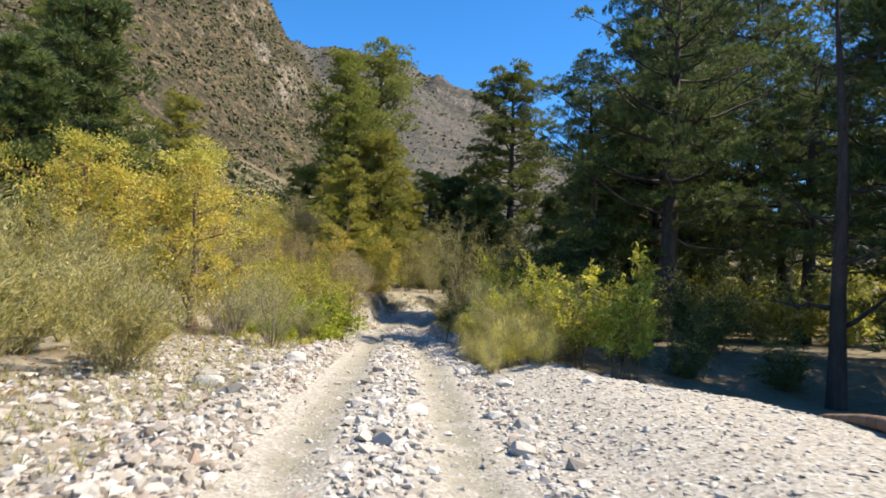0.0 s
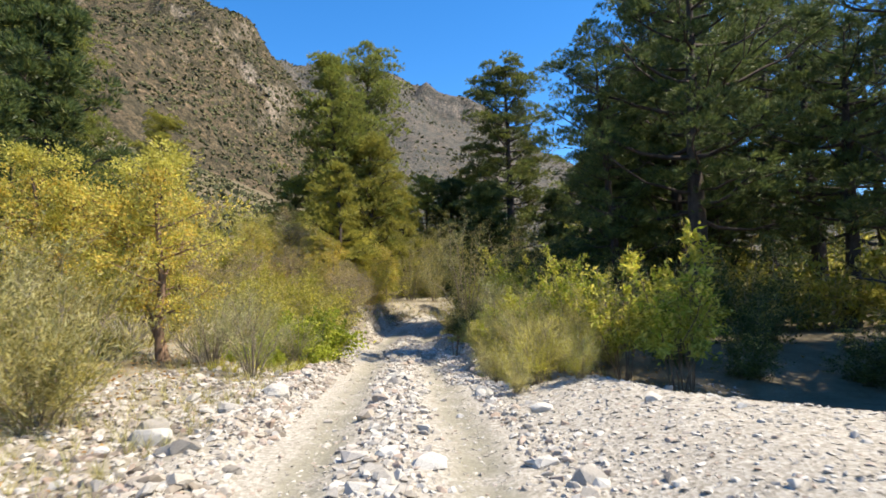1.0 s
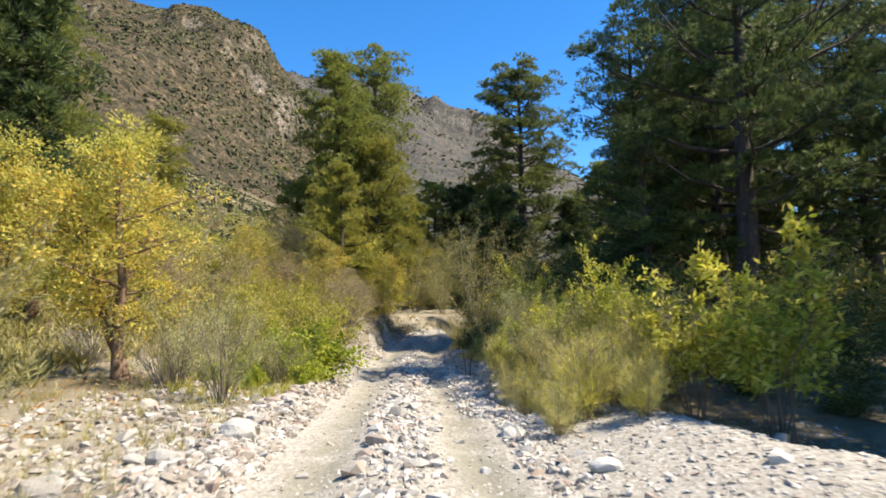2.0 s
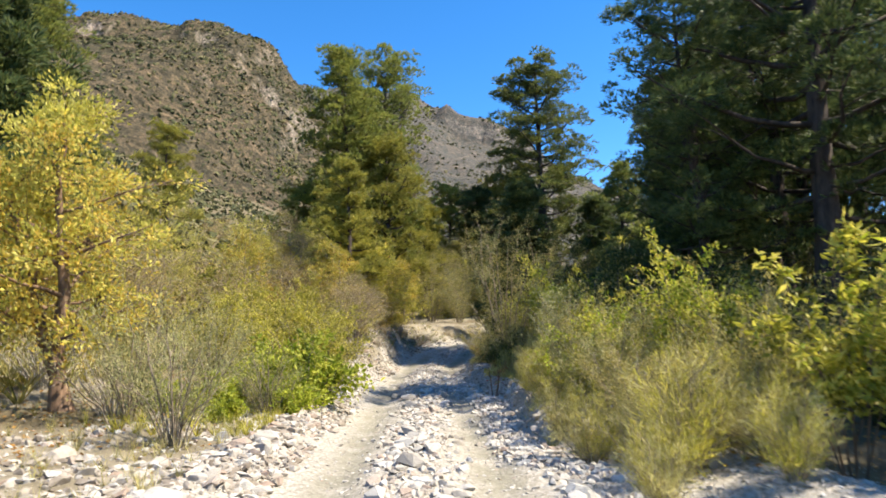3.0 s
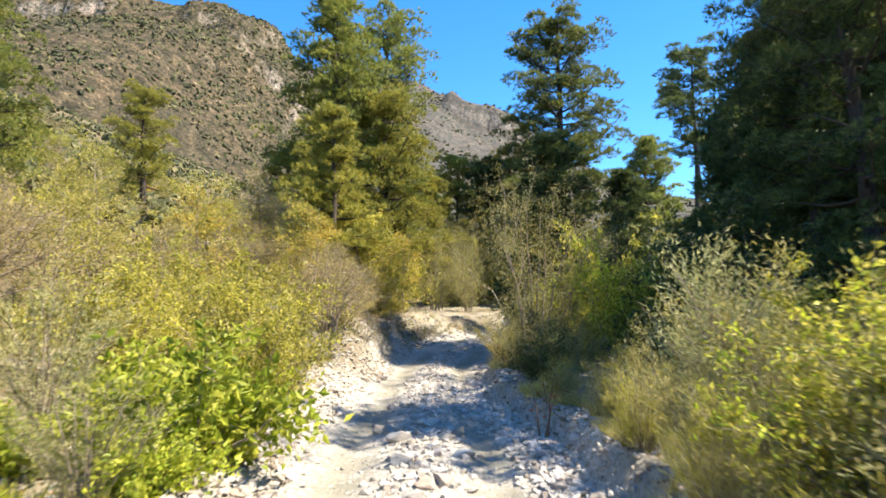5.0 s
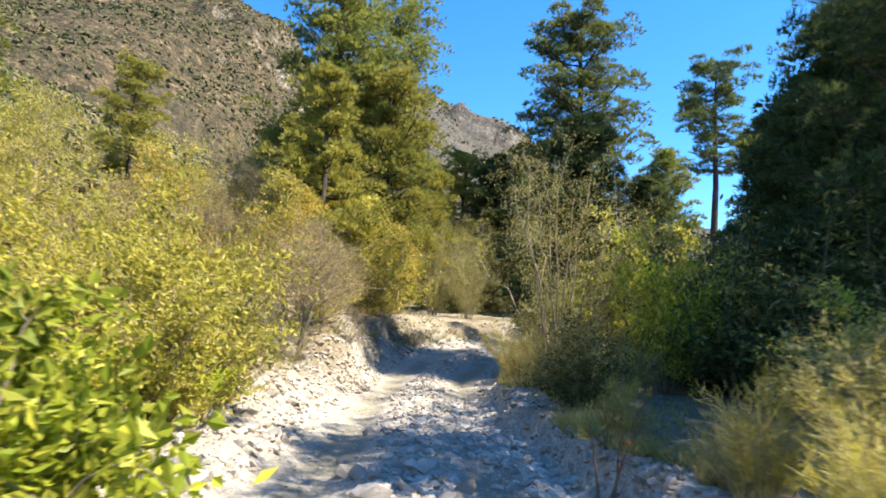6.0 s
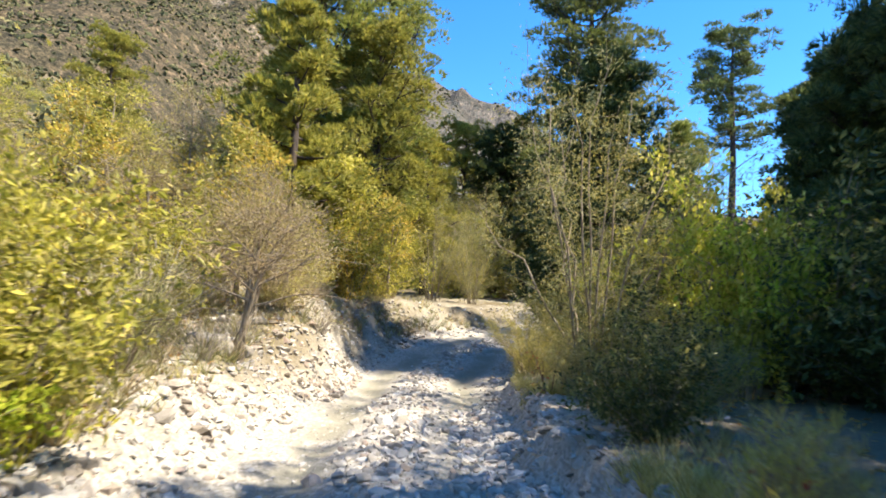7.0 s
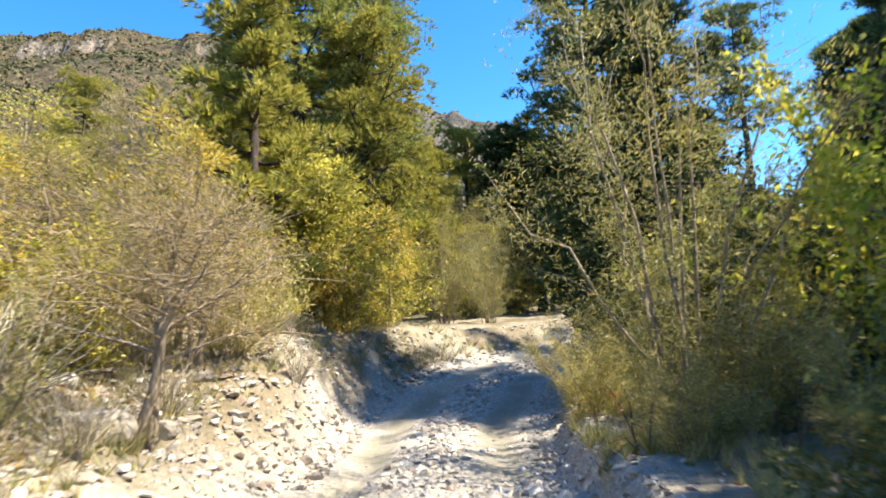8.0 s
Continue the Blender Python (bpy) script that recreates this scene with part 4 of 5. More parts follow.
tagged(again(ivy, 2.45, 26.5, 310, 1.38, 0.03, 0.72), "tall yellow-green leafy bush between the track and the dark pines", "shrub", "vine shrubs")

thicket = bush("thicket_bush", 43, 2.7, 1.5, 18, 22, 15, (0.11, 0.05), SHADED_THICKET, WOOD, "leafy", extra=(0.25, OLIVE, 0.5, 1.2))
set_at(thicket, 5.4, 23.8)
tagged(thicket, "dense dark green bush in the forest shade", "shrub", "thicket bushes")
for x, y, turn, sc in ((0.45, 23.3, 40, 0.45), (4.2, 14.0, 10, 0.35), (5.2, 13.2, 130, 0.4), (4.8, 15.6, 250, 0.5), (6.2, 14.8, 70, 0.5), (3.9, 16.2, 190, 0.5), (6.9, 12.6, 100, 0.45), (3.2, 30.6, 40, 1.05), (4.4, 29.6, 90, 1.1), (2.3, 29.2, 110, 0.9), (4.3, 23.4, 10, 1.1), (3.9, 26.8, 70, 1.2), (4.0, 28.2, 140, 1.1), (4.3, 22.0, 80, 0.8), (6.6, 21.6, 200, 1.1), (4.0, 25.8, 20, 0.75), (6.6, 27.0, 120, 1.2), (6.2, 31.2, 300, 1.35), (8.0, 24.0, 60, 1.3), (8.6, 33.0, 100, 1.5), (5.6, 36.0, 10, 1.6), (7.0, 17.0, 150, 0.9), (5.6, 19.0, 330, 0.8)):
    tagged(again(thicket, x, y, turn, sc), "dense dark green bush on the shaded forest floor", "shrub", "thicket bushes")

young = bush("sapling", 37, 2.75, 0.8, 8, 20, 14, (0.12, 0.05), LIME, BROWN_WOOD, "leafy", bare=0.38, extra=(0.2, BRIGHT, 0.4, 1.0))
set_at(young, 3.35, 11.5)
tagged(young, "slim sapling with bright yellow-green leaves lit by sun", "sapling", "saplings")
for x, y, turn, sc in ((2.75, 12.3, 90, 0.85), (3.9, 12.6, 200, 0.8)):
    tagged(again(young, x, y, turn, sc), "slim sapling with bright yellow-green leaves", "sapling", "saplings")

wispy = bush("wispy_tree", 38, 5.5, 1.9, 14, 52, 27, (0.075, 0.015), OLIVE, WOOD, "leafy", bare=0.06, extra=(0.5, SAGE, 0.0, 1.0), stem_r=0.02)
set_at(wispy, 0.75, 27.4, 0, 0.95)
tagged(wispy, "tall wispy olive tree with pale bare stems leaning over the track", "tree", "wispy trees")
for x, y, turn, sc in ((1.6, 29.8, 70, 0.62), (-0.9, 46.6, 160, 1.0), (0.3, 49.5, 220, 1.1), (3.6, 43.2, 300, 0.7), (-2.6, 43.6, 30, 0.9), (-5.6, 45.5, 120, 1.0), (4.8, 47.0, 10, 1.1), (-2.0, 50.5, 190, 1.2), (-1.0, 42.6, 250, 0.6)):
    tagged(again(wispy, x, y, turn, sc), "wispy olive tree with fine upright twigs", "tree", "wispy trees")

rusty = tree("brown_shrub", 39, 3.1, [(0.9, 0.0, 0.8), (0.2, 0.3, 1.0)], 0.34, 1.5, 15, 8, 42, 0.42, (0.09, 0.015), BROWN_TWIG, WOOD, (0.25, OLIVE, 0.55, 1.2), True, 0.065)
set_at(rusty, -4.05, 26.2, 0, 0.8)
tagged(rusty, "tall brown twiggy shrub leaning out from the pale bank", "shrub", "brown shrubs")
for x, y, turn, sc in ((-4.7, 28.6, 300, 0.7), (-6.3, 28.8, 120, 0.85), (-7.8, 27.2, 200, 0.8), (-9.4, 22.5, 20, 1.0)):
    tagged(again(rusty, x, y, turn, sc), "brown twiggy shrub on the dry bank", "shrub", "brown shrubs")
tagged(again(rusty, -7.5, 32.0, 60, 1.35, 0.03, 0.6), "tall narrow brown twiggy shrub above the bank", "shrub", "brown shrubs")

gold = tree("golden_tree", 40, 4.9, [(0.2, 0.0, 1.0), (-1.4, 0.2, 0.8)], 0.24, 1.85, 17, 8, 66, 0.42, (0.085, 0.052), PALE_GOLD, BROWN_WOOD, (0.36, GOLD, 0.0, 0.9), True, 0.12)
set_at(gold, -6.2, 15.9, 0, 0.93)
tagged(gold, "small autumn tree with golden-yellow leaves and dark trunks", "tree", "autumn trees")
for x, y, turn, sc in ((-10.4, 17.6, 190, 1.0), (-12.5, 22.5, 250, 0.85)):
    tagged(again(gold, x, y, turn, sc), "small autumn tree with yellow-green leaves", "tree", "autumn trees")
amber = bush("amber_shrub", 42, 2.3, 1.15, 16, 22, 14, (0.10, 0.05), GOLD, WOOD, "leafy", extra=(0.45, PALE_GOLD, 0.0, 1.0))
set_at(amber, -3.95, 33.5, 0, 0.95)
tagged(amber, "golden and green autumn shrub on top of the bank", "shrub", "amber shrubs")
for x, y, turn, sc in ((-5.3, 32.6, 40, 0.95), (-5.6, 31.0, 200, 1.1), (-7.2, 28.2, 20, 0.9)):
    tagged(again(amber, x, y, turn, sc), "golden autumn shrub on the bank", "shrub", "amber shrubs")
mellow = tree("yellow_green_tree", 46, 3.7, [(0.25, 0.0, 1.0), (-0.6, 0.1, 0.9)], 0.28, 1.45, 15, 7, 52, 0.4, (0.11, 0.055), PALE_GOLD, WOOD, (0.5, LIME, 0.0, 1.0), True, 0.06)
set_at(mellow, -4.35, 33.6, 0, 0.95)
tagged(mellow, "small leafy tree turning yellow on top of the bank", "tree", "turning trees")
tagged(again(mellow, -5.4, 33.9, 150, 1.05), "small leafy tree with green and yellow leaves", "tree", "turning trees")
slender = tree("slim_autumn_tree", 44, 3.7, [(0.2, 0.0, 1.0)], 0.35, 1.0, 13, 6, 36, 0.36, (0.10, 0.045), PALE_GOLD, WOOD, (0.5, GOLD, 0.0, 1.2), True, 0.06)
set_at(slender, -5.2, 29.2, 0, 0.85)
tagged(slender, "slim small tree with yellow and golden autumn leaves", "tree", "slim autumn trees")
for x, y, turn, sc in ((-8.6, 29.6, 90, 0.9), (-7.7, 32.8, 200, 0.85), (-4.3, 35.4, 140, 0.95), (-3.5, 36.8, 300, 0.8)):
    tagged(again(slender, x, y, turn, sc), "slim small tree with yellow autumn leaves", "tree", "slim autumn trees")
green = tree("olive_tree", 41, 5.2, [(0.3, 0.0, 1.0), (-0.8, 0.3, 0.85)], 0.15, 1.9, 16, 6, 40, 0.5, (0.12, 0.04), OLIVE, WOOD, (0.4, LIME, 0.0, 1.2), True, 0.10)
set_at(green, -9.2, 24.6, 0, 0.6)
tagged(green, "small olive-green tree among shrubs on the slope", "tree", "slope trees")
for x, y, turn, sc in ((-9.0, 20.6, 130, 0.7), (-10.8, 28.5, 90, 0.7), (-9.0, 31.5, 260, 0.75), (-12.6, 31.0, 20, 0.8), (-13.6, 19.0, 140, 1.0), (-15.5, 25.5, 200, 0.8), (-6.9, 34.5, 300, 0.8), (-11.0, 38.0, 50, 0.9)):
    tagged(again(green, x, y, turn, sc), "small olive-green tree on the slope", "tree", "slope trees")

# ---- fillers of the hillside and valley: coarser plants, seen from afar
far_olive = bush("slope_shrub", 51, 2.4, 1.7, 9, 11, 11, (0.26, 0.08), OLIVE, WOOD, "leafy", apart=False, extra=(0.3, LIME, 0, 1))
far_brown = bush("brown_slope_shrub", 52, 2.6, 1.7, 9, 11, 11, (0.25, 0.07), BROWN_TWIG, WOOD, "leafy", apart=False, extra=(0.3, OLIVE, 0, 1))
far_green = bush("green_slope_shrub", 53, 2.8, 1.8, 9, 11, 11, (0.25, 0.10), NEEDLE_LIGHT, WOOD, "leafy", apart=False, extra=(0.35, LIME, 0, 1))
far_gold = bush("yellow_slope_shrub", 54, 2.6, 1.6, 9, 11, 11, (0.22, 0.10), GOLD, WOOD, "leafy", apart=False, extra=(0.4, RUST, 0, 1))
for ob, x, y, word in ((far_olive, -9, 40, "olive shrub on the dry slope"), (far_brown, -11.5, 33.8, "brown shrub on the dry slope"), (far_green, -15, 30, "dark green shrub on the dry slope"), (far_gold, -7.4, 31.6, "yellow autumn shrub on the dry slope")):
    tagged(set_at(ob, x, y), word, "shrub", "hillside plants")
rng = np.random.default_rng(77)
kinds = ((far_olive, "olive shrub on the dry slope", 1.0), (far_brown, "brown shrub on the dry slope", 1.0), (far_green, "dark green shrub on the dry slope", 1.1), (far_gold, "yellow autumn shrub on the dry slope", 0.9))
for k in range(250):
    y = rng.uniform(24, 90)
    x = -rng.uniform(8.0, 14 + y * 0.7)
    src, word, sc = kinds[int(rng.choice(4, p=[0.38, 0.24, 0.28, 0.10]))]
    tagged(again(src, x, y, rng.uniform(0, 360), sc * rng.uniform(0.45, 0.95)), word, "shrub", "hillside plants")
for k in range(60):
    y = rng.uniform(46, 80)
    x = rng.uniform(-9, 26)
    if abs(x - track_x(y)) < 2.2 and y < 56:
        continue
    src, word, sc = kinds[int(rng.choice(3, p=[0.5, 0.15, 0.35]))]
    tagged(again(src, x, y, rng.uniform(0, 360), sc * rng.uniform(0.9, 1.7)), word.replace("on the dry slope", "in the valley"), "shrub", "valley plants")
for k in range(44):
    y = rng.uniform(14, 46)
    x = rng.uniform(max(10.0, 3.8 + 0.06 * y), 24)
    src, word, sc = kinds[int(rng.choice(3, p=[0.45, 0.2, 0.35]))]
    tagged(again(src, x, y, rng.uniform(0, 360), sc * rng.uniform(0.6, 1.3)), word.replace("on the dry slope", "on the shaded forest floor"), "shrub", "forest undergrowth")

sumac = bush("red_leaf_plant", 61, 0.8, 0.4, 4, 5, 3, (0.07, 0.03), RED, BROWN_WOOD, "leafy", bare=0.4, extra=(0.6, OLIVE, 0, 1))
set_at(sumac, 0.12, 20.25)
tagged(sumac, "small plant with scattered red autumn leaves", "plant", "red plants")
for x, y, turn, sc in ((0.3, 20.9, 90, 0.6), (0.0, 26.2, 200, 0.8), (0.95, 25.8, 20, 0.9), (-5.5, 25.6, 40, 0.8)):
    tagged(again(sumac, x, y, turn, sc), "small plant with scattered red autumn leaves", "plant", "red plants")
stalk = bush("dry_stalk_clump", 62, 1.3, 1.0, 46, 3, 5, (0.10, 0.012), DRY, PALE_WOOD, "droop", bare=0.2, stem_r=0.012)
set_at(stalk, -5.2, 26.0)
tagged(stalk, "tangle of pale dead stalks on the stony bank", "dead shrub", "dead shrubs")
for x, y, turn, sc in ((-6.6, 26.9, 90, 0.9), (-3.7, 29.6, 200, 0.5), (-4.3, 27.2, 310, 0.5), (-5.9, 24.6, 140, 0.8), (-6.8, 23.4, 240, 0.8), (-4.2, 30.6, 30, 0.5), (-5.6, 28.9, 80, 0.7), (-4.1, 25.6, 170, 0.45), (-7.6, 25.4, 10, 0.9), (-5.4, 15.8, 20, 0.8), (-8.0, 18.0, 60, 0.9)):
    tagged(again(stalk, x, y, turn, sc), "tangle of pale dead stalks and twigs", "dead shrub", "dead shrubs")

# ---- stones
def stone_mesh(k):
    v, f = SHAPES[k]
    return mesh_from("stone", v, f, STONE)


STONES = [stone_mesh(k) for k in range(12)]


def boulder_mesh(seed):
    """A weathered block: a fine ball cut flat on several sides and roughened."""
    rng = np.random.default_rng(seed)
    bm = bmesh.new()
    bmesh.ops.create_icosphere(bm, subdivisions=3, radius=1.0)
    cuts = [(Vector(unit(rng.normal(size=3))), rng.uniform(0.55, 0.85)) for _ in range(9)]
    for v in bm.verts:
        for n, d in cuts:
            over = v.co.dot(n) - d
            if over > 0:
                v.co -= n * over * 0.92
        v.co *= 1 + 0.10 * noise.noise(v.co * 2.2 + Vector((seed, 0, 0))) + 0.04 * noise.noise(v.co * 7)
        v.co.z *= 0.68
    me = bpy.data.meshes.new("boulder")
    bm.to_mesh(me)
    bm.free()
    me.materials.append(STONE)
    return me


BLOCKS = [boulder_mesh(k) for k in range(5)]


def boulder(x, y, size, k, turn, label):
    ob = new("boulder", BLOCKS[k % 5])
    ob.matrix_basis = pose(x, y, at(x, y) + size * 0.2, 0, 0, turn)
    ob.scale = (size, size * 0.8, size)
    tagged(ob, label, "boulder", "boulders")


for x, y, size, k, turn in ((-4.25, 26.0, 0.34, 1, 40), (1.1, 9.95, 0.16, 0, 20), (-2.5, 11.35, 0.26, 3, 80), (-3.05, 8.75, 0.27, 5, 150), (-3.3, 9.3, 0.2, 7, 10), (-4.3, 13.0, 0.17, 2, 60), (-6.2, 27.2, 0.33, 4, 30), (-5.9, 26.4, 0.2, 8, 130), (-2.75, 10.2, 0.18, 9, 200), (-4.6, 24.6, 0.2, 1, 70), (-5.1, 25.2, 0.14, 6, 160), (-4.0, 26.6, 0.16, 2, 240), (-5.6, 27.6, 0.24, 0, 310), (-4.4, 28.4, 0.15, 7, 20), (-6.4, 25.0, 0.18, 3, 100), (-3.75, 23.6, 0.14, 5, 190), (-4.9, 22.6, 0.17, 9, 280)):
    boulder(x, y, size, k, turn, "pale angular limestone boulder on the stony verge")


def fallen_log():
    rng = np.random.default_rng(3)
    a, b = np.array([4.95, 8.6]), np.array([4.05, 4.6])
    pts = []
    for j in range(9):
        w = j / 8
        q = a + (b - a) * w
        pts.append(((q[0] + rng.normal(0, 0.02), q[1], at(*q) + 0.07), 0.085 * (0.75 + 0.35 * w) * rng.uniform(0.92, 1.08)))
    pts = [(pts[0][0], 0.005)] + pts + [(pts[-1][0], 0.005)]
    v, f = tubes([pts], 9)
    ob = new("fallen_log", mesh_from("fallen_log", v, f, BROWN_WOOD, True))
    tagged(ob, "brown fallen log lying on the pale gravel heap", "log")


fallen_log()


def verge_density(rng, n, y0, y1):
    """Places for loose stones: the middle of the track, its edges and the heap, few in the ruts."""
    y = y0 + (y1 - y0) * rng.uniform(0, 1, n) ** 1.25
    band = rng.choice(4, n, p=[0.40, 0.34, 0.14, 0.12])
    s = np.where(band == 0, rng.normal(0, 0.24, n), np.where(band == 1, -1.3 - np.abs(rng.normal(0, 0.95, n)), np.where(band == 2, 1.25 + np.abs(rng.normal(0, 0.25, n)), rng.uniform(-3.4, 3.6, n))))
    inrut = (np.abs(np.abs(s) - 0.77) < 0.24) & (rng.uniform(size=n) < 0.6)
    inrut |= (y > 13) & (s + track_x(y) > right_edge(y) - 0.1) & (rng.uniform(size=n) < 0.85)
    s, y = s[~inrut], y[~inrut]
    return s + track_x(y), y


def loose_stones():
    rng = np.random.default_rng(9)
    x, y = verge_density(rng, 420, 5.5, 26)
    x, y = x[:300], y[:300]
    size = 0.07 + 0.13 * rng.uniform(0, 1, len(x)) ** 1.8
    z = land(x, y)
    for k in range(len(x)):
        ob = part("stone", STONES[k % 12], ground)
        ob.matrix_basis = pose(x[k], y[k], z[k] + size[k] * 0.15, rng.normal(0, 12), rng.normal(0, 12), rng.uniform(0, 360))
        ob.scale = (size[k], size[k], size[k])
    x, y = verge_density(rng, 18000, 1.0, 42)
    size = 0.018 + 0.065 * rng.uniform(0, 1, len(x)) ** 2.2
    p = np.stack([x, y, land(x, y) + size * 0.12], -1)
    v, f = scatter_stones(rng, p, size, 0.3)
    y2 = 2 + 17 * rng.uniform(0, 1, 9000) ** 1.2
    x2 = track_x(y2) - 1.25 - 3.4 * rng.uniform(0, 1, 9000) ** 1.5
    patchy = (fbm(x2 * 0.9, y2 * 0.9, 3, 23.0) > -0.12) & (np.hypot(x2 + 3.95, y2 - 14.0) > 0.75) & (np.hypot(x2 + 6.3, y2 - 15.2) > 1.3)
    x2, y2 = x2[patchy], y2[patchy]
    size2 = 0.025 + 0.085 * rng.uniform(0, 1, len(x2)) ** 2.4
    v2, f2 = scatter_stones(rng, np.stack([x2, y2, land(x2, y2) + size2 * 0.1], -1), size2, 0.4)
    y3 = 1.0 + 12.0 * rng.uniform(0, 1, 9000)
    x3 = track_x(y3) + 1.2 + 4.4 * rng.uniform(0, 1, 9000)
    size3 = 0.012 + 0.05 * rng.uniform(0, 1, 9000) ** 3.0
    v3, f3 = scatter_shapes(rng, FLAKES, np.stack([x3, y3, land(x3, y3) + size3 * 0.05], -1), size3, 0.15)
    y4 = 3.5 + 24 * rng.uniform(0, 1, 6500) ** 1.3
    x4 = track_x(y4) + np.where(rng.uniform(size=6500) < 0.5, -0.77, 0.77) + rng.normal(0, 0.2, 6500) - 0.25 * fbm(y4 * 0.5, y4 * 0 + 3.3, 3, 5.0)
    size4 = 0.008 + 0.032 * rng.uniform(0, 1, 6500) ** 3.0
    v4, f4 = scatter_shapes(rng, FLAKES, np.stack([x4, y4, land(x4, y4) + size4 * 0.05], -1), size4, 0.2)
    y5 = rng.uniform(12.5, 27, 3600)
    x5 = right_edge(y5) - 0.32 + rng.normal(0, 0.16, 3600)
    size5 = 0.02 + 0.08 * rng.uniform(0, 1, 3600) ** 2.4
    v5, f5 = scatter_stones(rng, np.stack([x5, y5, land(x5, y5) + size5 * 0.1], -1), size5, 0.4)
    f4 = np.concatenate([f4, f5 + len(v4)])
    v4 = np.concatenate([v4, v5])
    y7 = rng.uniform(12.5, 31, 5200)
    x7 = right_edge(y7) + rng.normal(0.12, 0.3, 5200)
    size7 = 0.010 + 0.055 * rng.uniform(0, 1, 5200) ** 2.8
    v7, f7 = scatter_stones(rng, np.stack([x7, y7, land(x7, y7) + size7 * 0.05], -1), size7, 0.5)
    y6 = rng.uniform(19, 36, 9000)
    x6 = np.maximum(left_foot(y6), -4) + 0.2 - 4.2 * rng.uniform(0, 1, 9000) ** 1.4
    heaped = fbm(x6 * 0.8, y6 * 0.8, 3, 29.0) > -0.06
    x6, y6 = x6[heaped], y6[heaped]
    size6 = 0.018 + 0.10 * rng.uniform(0, 1, len(x6)) ** 3.2
    v6, f6 = scatter_stones(rng, np.stack([x6, y6, land(x6, y6) + size6 * 0.1], -1), size6, 0.4)
    v, f = np.concatenate([v, v3, v4]), np.concatenate([f, f3 + len(v), f4 + len(v) + len(v3)])
    rubble = mesh_from("rubble", np.concatenate([v2, v6, v7]), np.concatenate([f2, f6 + len(v2), f7 + len(v2) + len(v6)]), RUBBLE)
    tagged(new("rubble", rubble), "weathered tan and grey limestone rubble on the verge", "rubble", kind="stuff")
    tagged(new("gravel", mesh_from("gravel", v, f, STONE)), "loose pale angular gravel on the track", "gravel", kind="stuff")


loose_stones()


def dry_grass():
    rng = np.random.default_rng(15)
    n = 1700
    y = rng.uniform(4, 37, n)
    left = rng.uniform(size=n) < 0.6
    s = np.where(left, -2.0 - np.abs(rng.normal(0, 2.2, n)), 1.9 + np.abs(rng.normal(0, 0.8, n)))
    x = s + track_x(y)
    ok = ~((x > 0.8) & (y < 12))
    x, y = x[ok], y[ok]
    base = np.stack([x, y, land(x, y) - 0.01], -1)
    v, f = needles(rng, base, np.tile([0, 0, 1.0], (len(base), 1)), 14, 0.24, 0.007, 0.75)
    tagged(new("dry_grass", mesh_from("dry_grass", v, f, DRY)), "dry straw-coloured grass tufts along the track", "grass", kind="stuff")


dry_grass()


def bank_scrub():
    """Low dry stems and small leaves that straggle over the cut bank."""
    rng = np.random.default_rng(24)
    n = 900
    y = rng.uniform(21, 37, n)
    x = track_x(y) - 2.0 - np.abs(rng.normal(0, 1.8, n))
    keep = fbm(x * 0.7, y * 0.7, 3, 33.0) > -0.08
    x, y = x[keep], y[keep]
    base = np.stack([x, y, land(x, y) - 0.01], -1)
    half = rng.uniform(size=len(x)) < 0.5
    for pick, mat, name, label in ((half, BROWN_TWIG, "dry_stems", "dry brown stems straggling over the bank"), (~half, SAGE, "bank_weeds", "low grey-green weeds on the bank")):
        v, f = needles(rng, base[pick], np.tile([0, 0, 1.0], (pick.sum(), 1)), 18, 0.34, 0.011, 1.3)
        tagged(new(name, mesh_from(name, v, f, mat)), label, "weeds", kind="stuff")


bank_scrub()


def right_verge_grass():
    rng = np.random.default_rng(25)
    y = rng.uniform(12.5, 30, 420)
    x = track_x(y) + 1.6 + np.abs(rng.normal(0, 0.6, 420))
    clump = (fbm(x * 0.9, y * 0.9, 3, 37.0) > 0.05) & ((y < 19.5) | (y > 25.5))
    x, y = x[clump], y[clump]
    n = len(x)
    base = np.stack([x, y, land(x, y) - 0.01], -1)
    v, f = needles(rng, base, np.tile([0, 0, 1.0], (n, 1)), 16, 0.3, 0.008, 1.0)
    tagged(new("verge_grass", mesh_from("verge_grass", v, f, SAGE)), "pale green grass tufts on the stony verge", "grass", kind="stuff")


right_verge_grass()


def bank_edge_weeds():
    """Low weeds that hang over the brink of the right bank."""
    rng = np.random.default_rng(26)
    y = rng.uniform(13, 31, 1200)
    x = right_edge(y) + 0.2 + np.abs(rng.normal(0, 0.55, 1200))
    keep = fbm(x * 1.2, y * 1.2, 3, 47.0) > np.where((y > 19) & (y < 26), 0.10, -0.08)
    x, y = x[keep], y[keep]
    base = np.stack([x, y, land(x, y) - 0.01], -1)
    half = rng.uniform(size=len(x)) < 0.55
    for pick, mat, name, label in ((half, OLIVE, "edge_weeds", "low olive weeds along the brink of the bank"), (~half, DRY, "edge_grass", "dry pale grass along the brink of the bank")):
        v, f = needles(rng, base[pick], np.tile([0, 0, 1.0], (pick.sum(), 1)), 24, 0.2, 0.007, 1.3)
        tagged(new(name, mesh_from(name, v, f, mat)), label, "weeds", kind="stuff")


bank_edge_weeds()


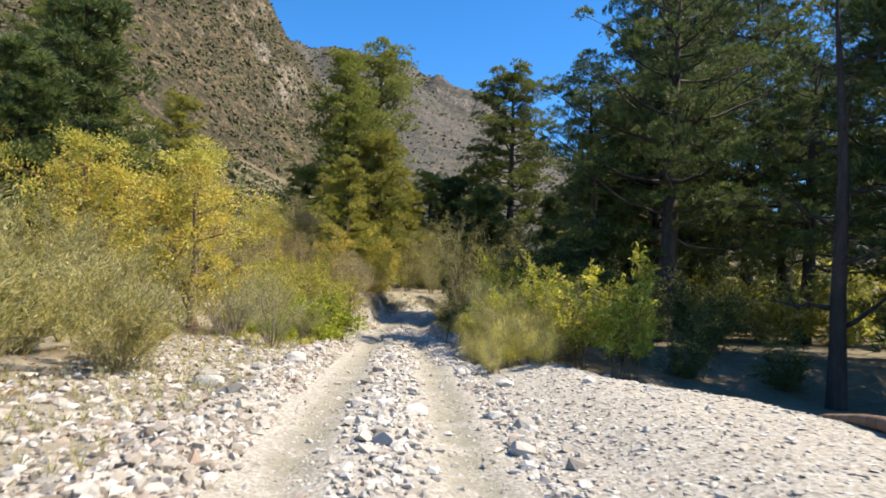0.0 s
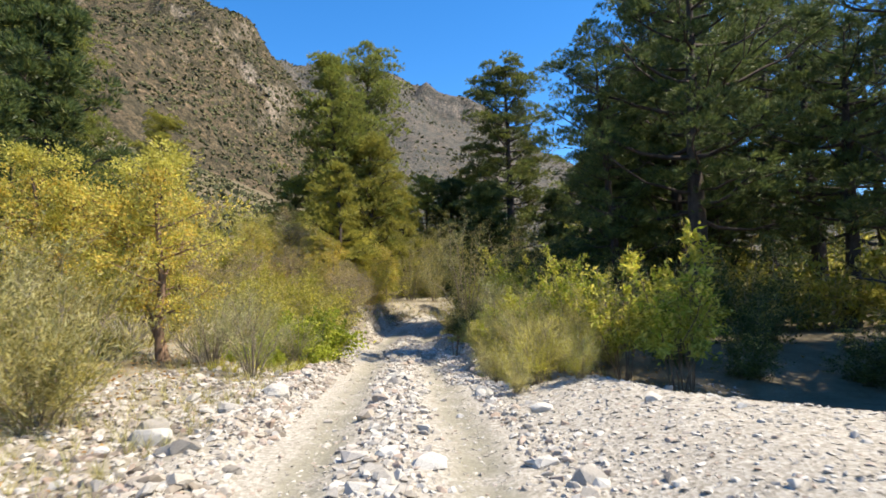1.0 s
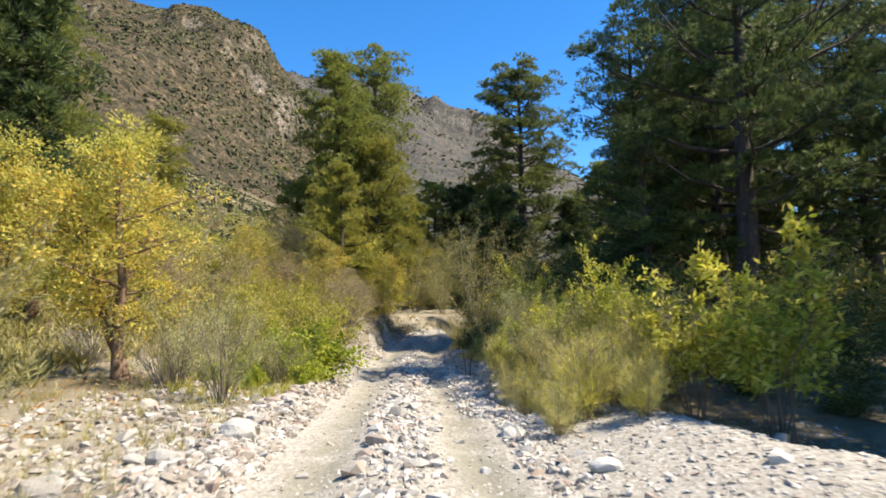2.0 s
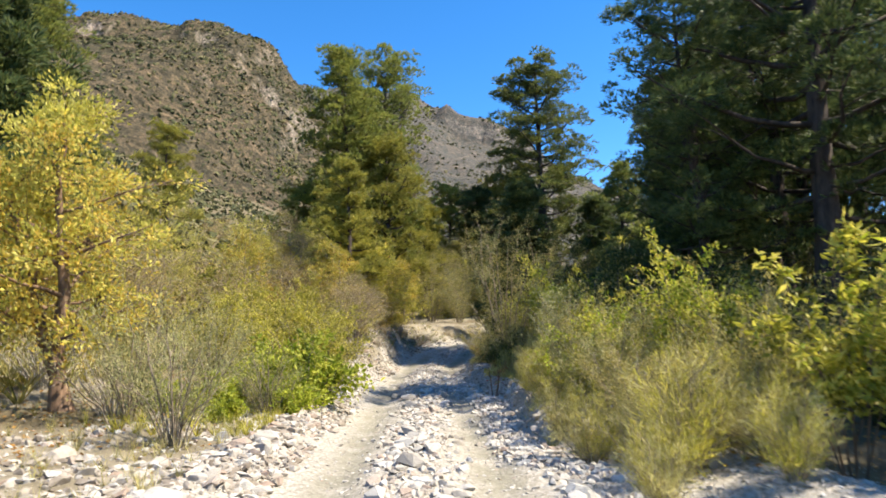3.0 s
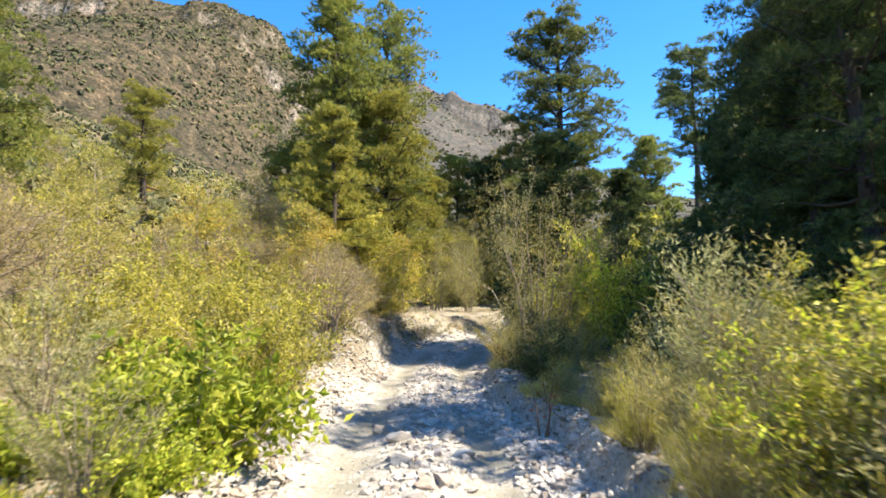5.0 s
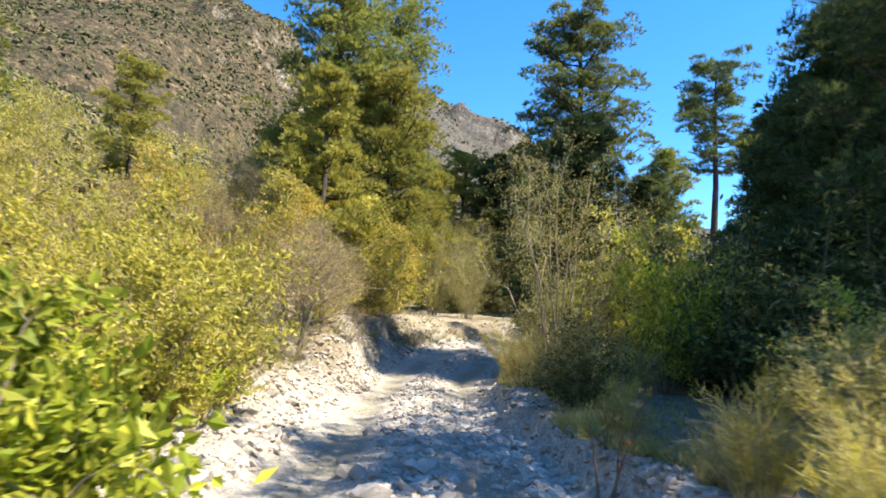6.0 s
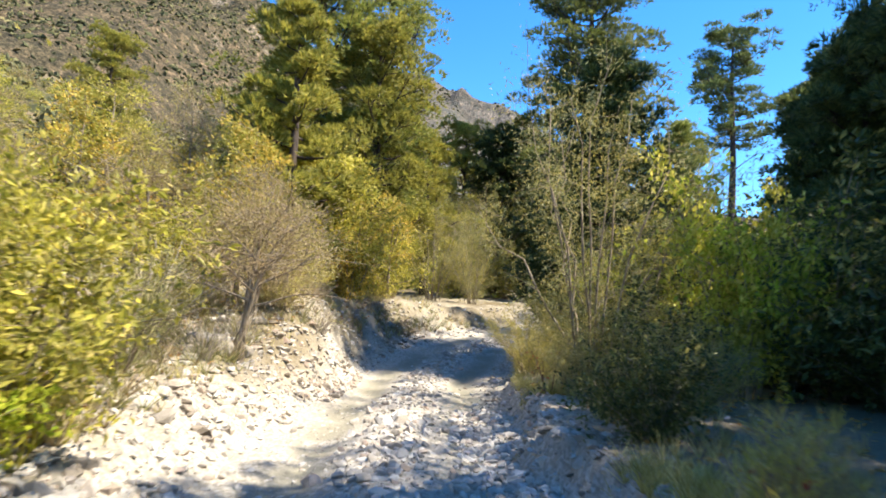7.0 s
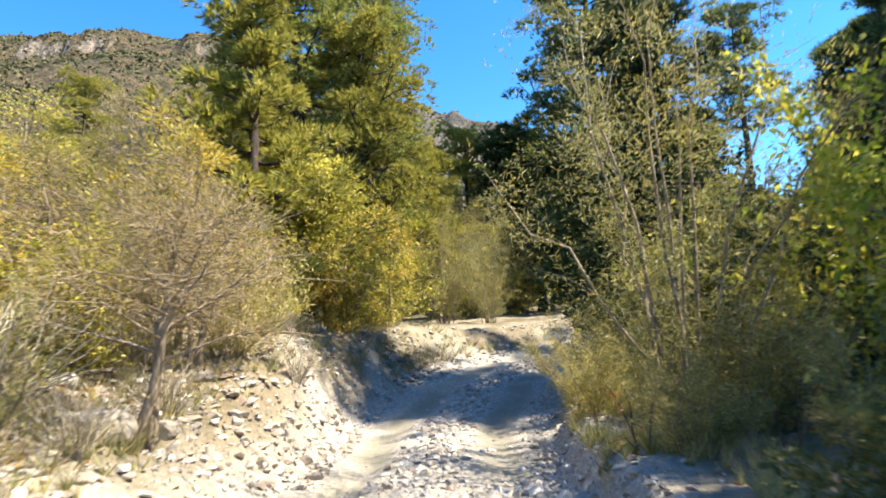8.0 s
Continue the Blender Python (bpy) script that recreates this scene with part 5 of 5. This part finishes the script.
def slope_grass():
    """Dry tufts and low scrub all over the left slope."""
    rng = np.random.default_rng(16)
    n = 9000
    y = -6 + 97 * rng.uniform(0, 1, n) ** 1.2
    x = -6.5 - rng.uniform(0, 2.5, n) - rng.uniform(0, 1, n) ** 1.2 * (8 + 0.8 * y)
    base = np.stack([x, y, land(x, y) - 0.02], -1)
    half = rng.uniform(size=n) < 0.55
    for pick, mat, name, label in ((half, DRY, "slope_grass", "dry yellow grass on the slope"), (~half, OLIVE, "slope_scrub", "low olive scrub on the slope")):
        v, f = needles(rng, base[pick], np.tile([0, 0, 1.0], (pick.sum(), 1)), 12, 0.55, 0.05, 1.1)
        tagged(new(name, mesh_from(name, v, f, mat)), label, "grass", kind="stuff")


slope_grass()


def green_weeds():
    rng = np.random.default_rng(17)
    n = 260
    y = rng.uniform(14.5, 23, n)
    x = track_x(y) - 2.0 - np.abs(rng.normal(0, 1.1, n))
    base = np.stack([x, y, land(x, y) - 0.01], -1)
    v, f = needles(rng, base, np.tile([0, 0, 1.0], (n, 1)), 12, 0.26, 0.014, 0.9)
    tagged(new("weeds", mesh_from("weeds", v, f, LIME)), "low green weeds on the stony verge", "weeds", kind="stuff")


green_weeds()


def hillside_scrub():
    rng = np.random.default_rng(18)
    n = 9000
    y = 30 + 210 * rng.uniform(0, 1, n) ** 1.3
    x = -10 - rng.uniform(0, 1, n) * (6 + 0.8 * y)
    size = rng.uniform(0.3, 1.1, n)
    p = np.stack([x, y, land(x, y) + 0.3 * size], -1)
    v, f = scatter_shapes(rng, CLUMPS, p, size, 0.3)
    tagged(new("hillside_scrub", mesh_from("hillside_scrub", v, f, SCRUB)), "low dark scrub covering the hillside", "scrub", kind="stuff")


hillside_scrub()


def fallen_leaves():
    rng = np.random.default_rng(19)
    n = 9000
    y = rng.uniform(5, 34, n)
    left = rng.uniform(size=n) < 0.65
    x = np.where(left, track_x(y) - 2.2 - np.abs(rng.normal(0, 2.2, n)), track_x(y) + 2.0 + np.abs(rng.normal(0, 2.0, n)))
    ok = (left & ((y > 16) | (x < -4.6) | (rng.uniform(size=n) < 0.15))) | (~left & (y > 12))
    x, y = x[ok], y[ok]
    base = np.stack([x, y, land(x, y) + 0.008], -1)
    flat = np.stack([rng.normal(size=len(x)), rng.normal(size=len(x)), rng.normal(0, 0.15, len(x))], -1)
    v, f = leaves(rng, base, flat, 0.075, 0.04)
    tagged(new("fallen_leaves", mesh_from("fallen_leaves", v, f, RUST)), "dry brown fallen leaves on the soil", "leaves", kind="stuff")


def pebbles():
    rng = np.random.default_rng(20)
    n = 9000
    y = 4 + 28 * rng.uniform(0, 1, n) ** 1.3
    x = track_x(y) + np.where(rng.uniform(size=n) < 0.72, -1.5 - np.abs(rng.normal(0, 2.0, n)), 1.2 + np.abs(rng.normal(0, 1.4, n)))
    size = 0.010 + 0.03 * rng.uniform(0, 1, n) ** 2
    p = np.stack([x, y, land(x, y) + size * 0.2], -1)
    v, f = scatter_shapes(rng, CLUMPS, p, size, 0.3)
    tagged(new("pebbles", mesh_from("pebbles", v, f, STONE)), "small pale pebbles strewn over the soil", "pebbles", kind="stuff")


fallen_leaves()
pebbles()
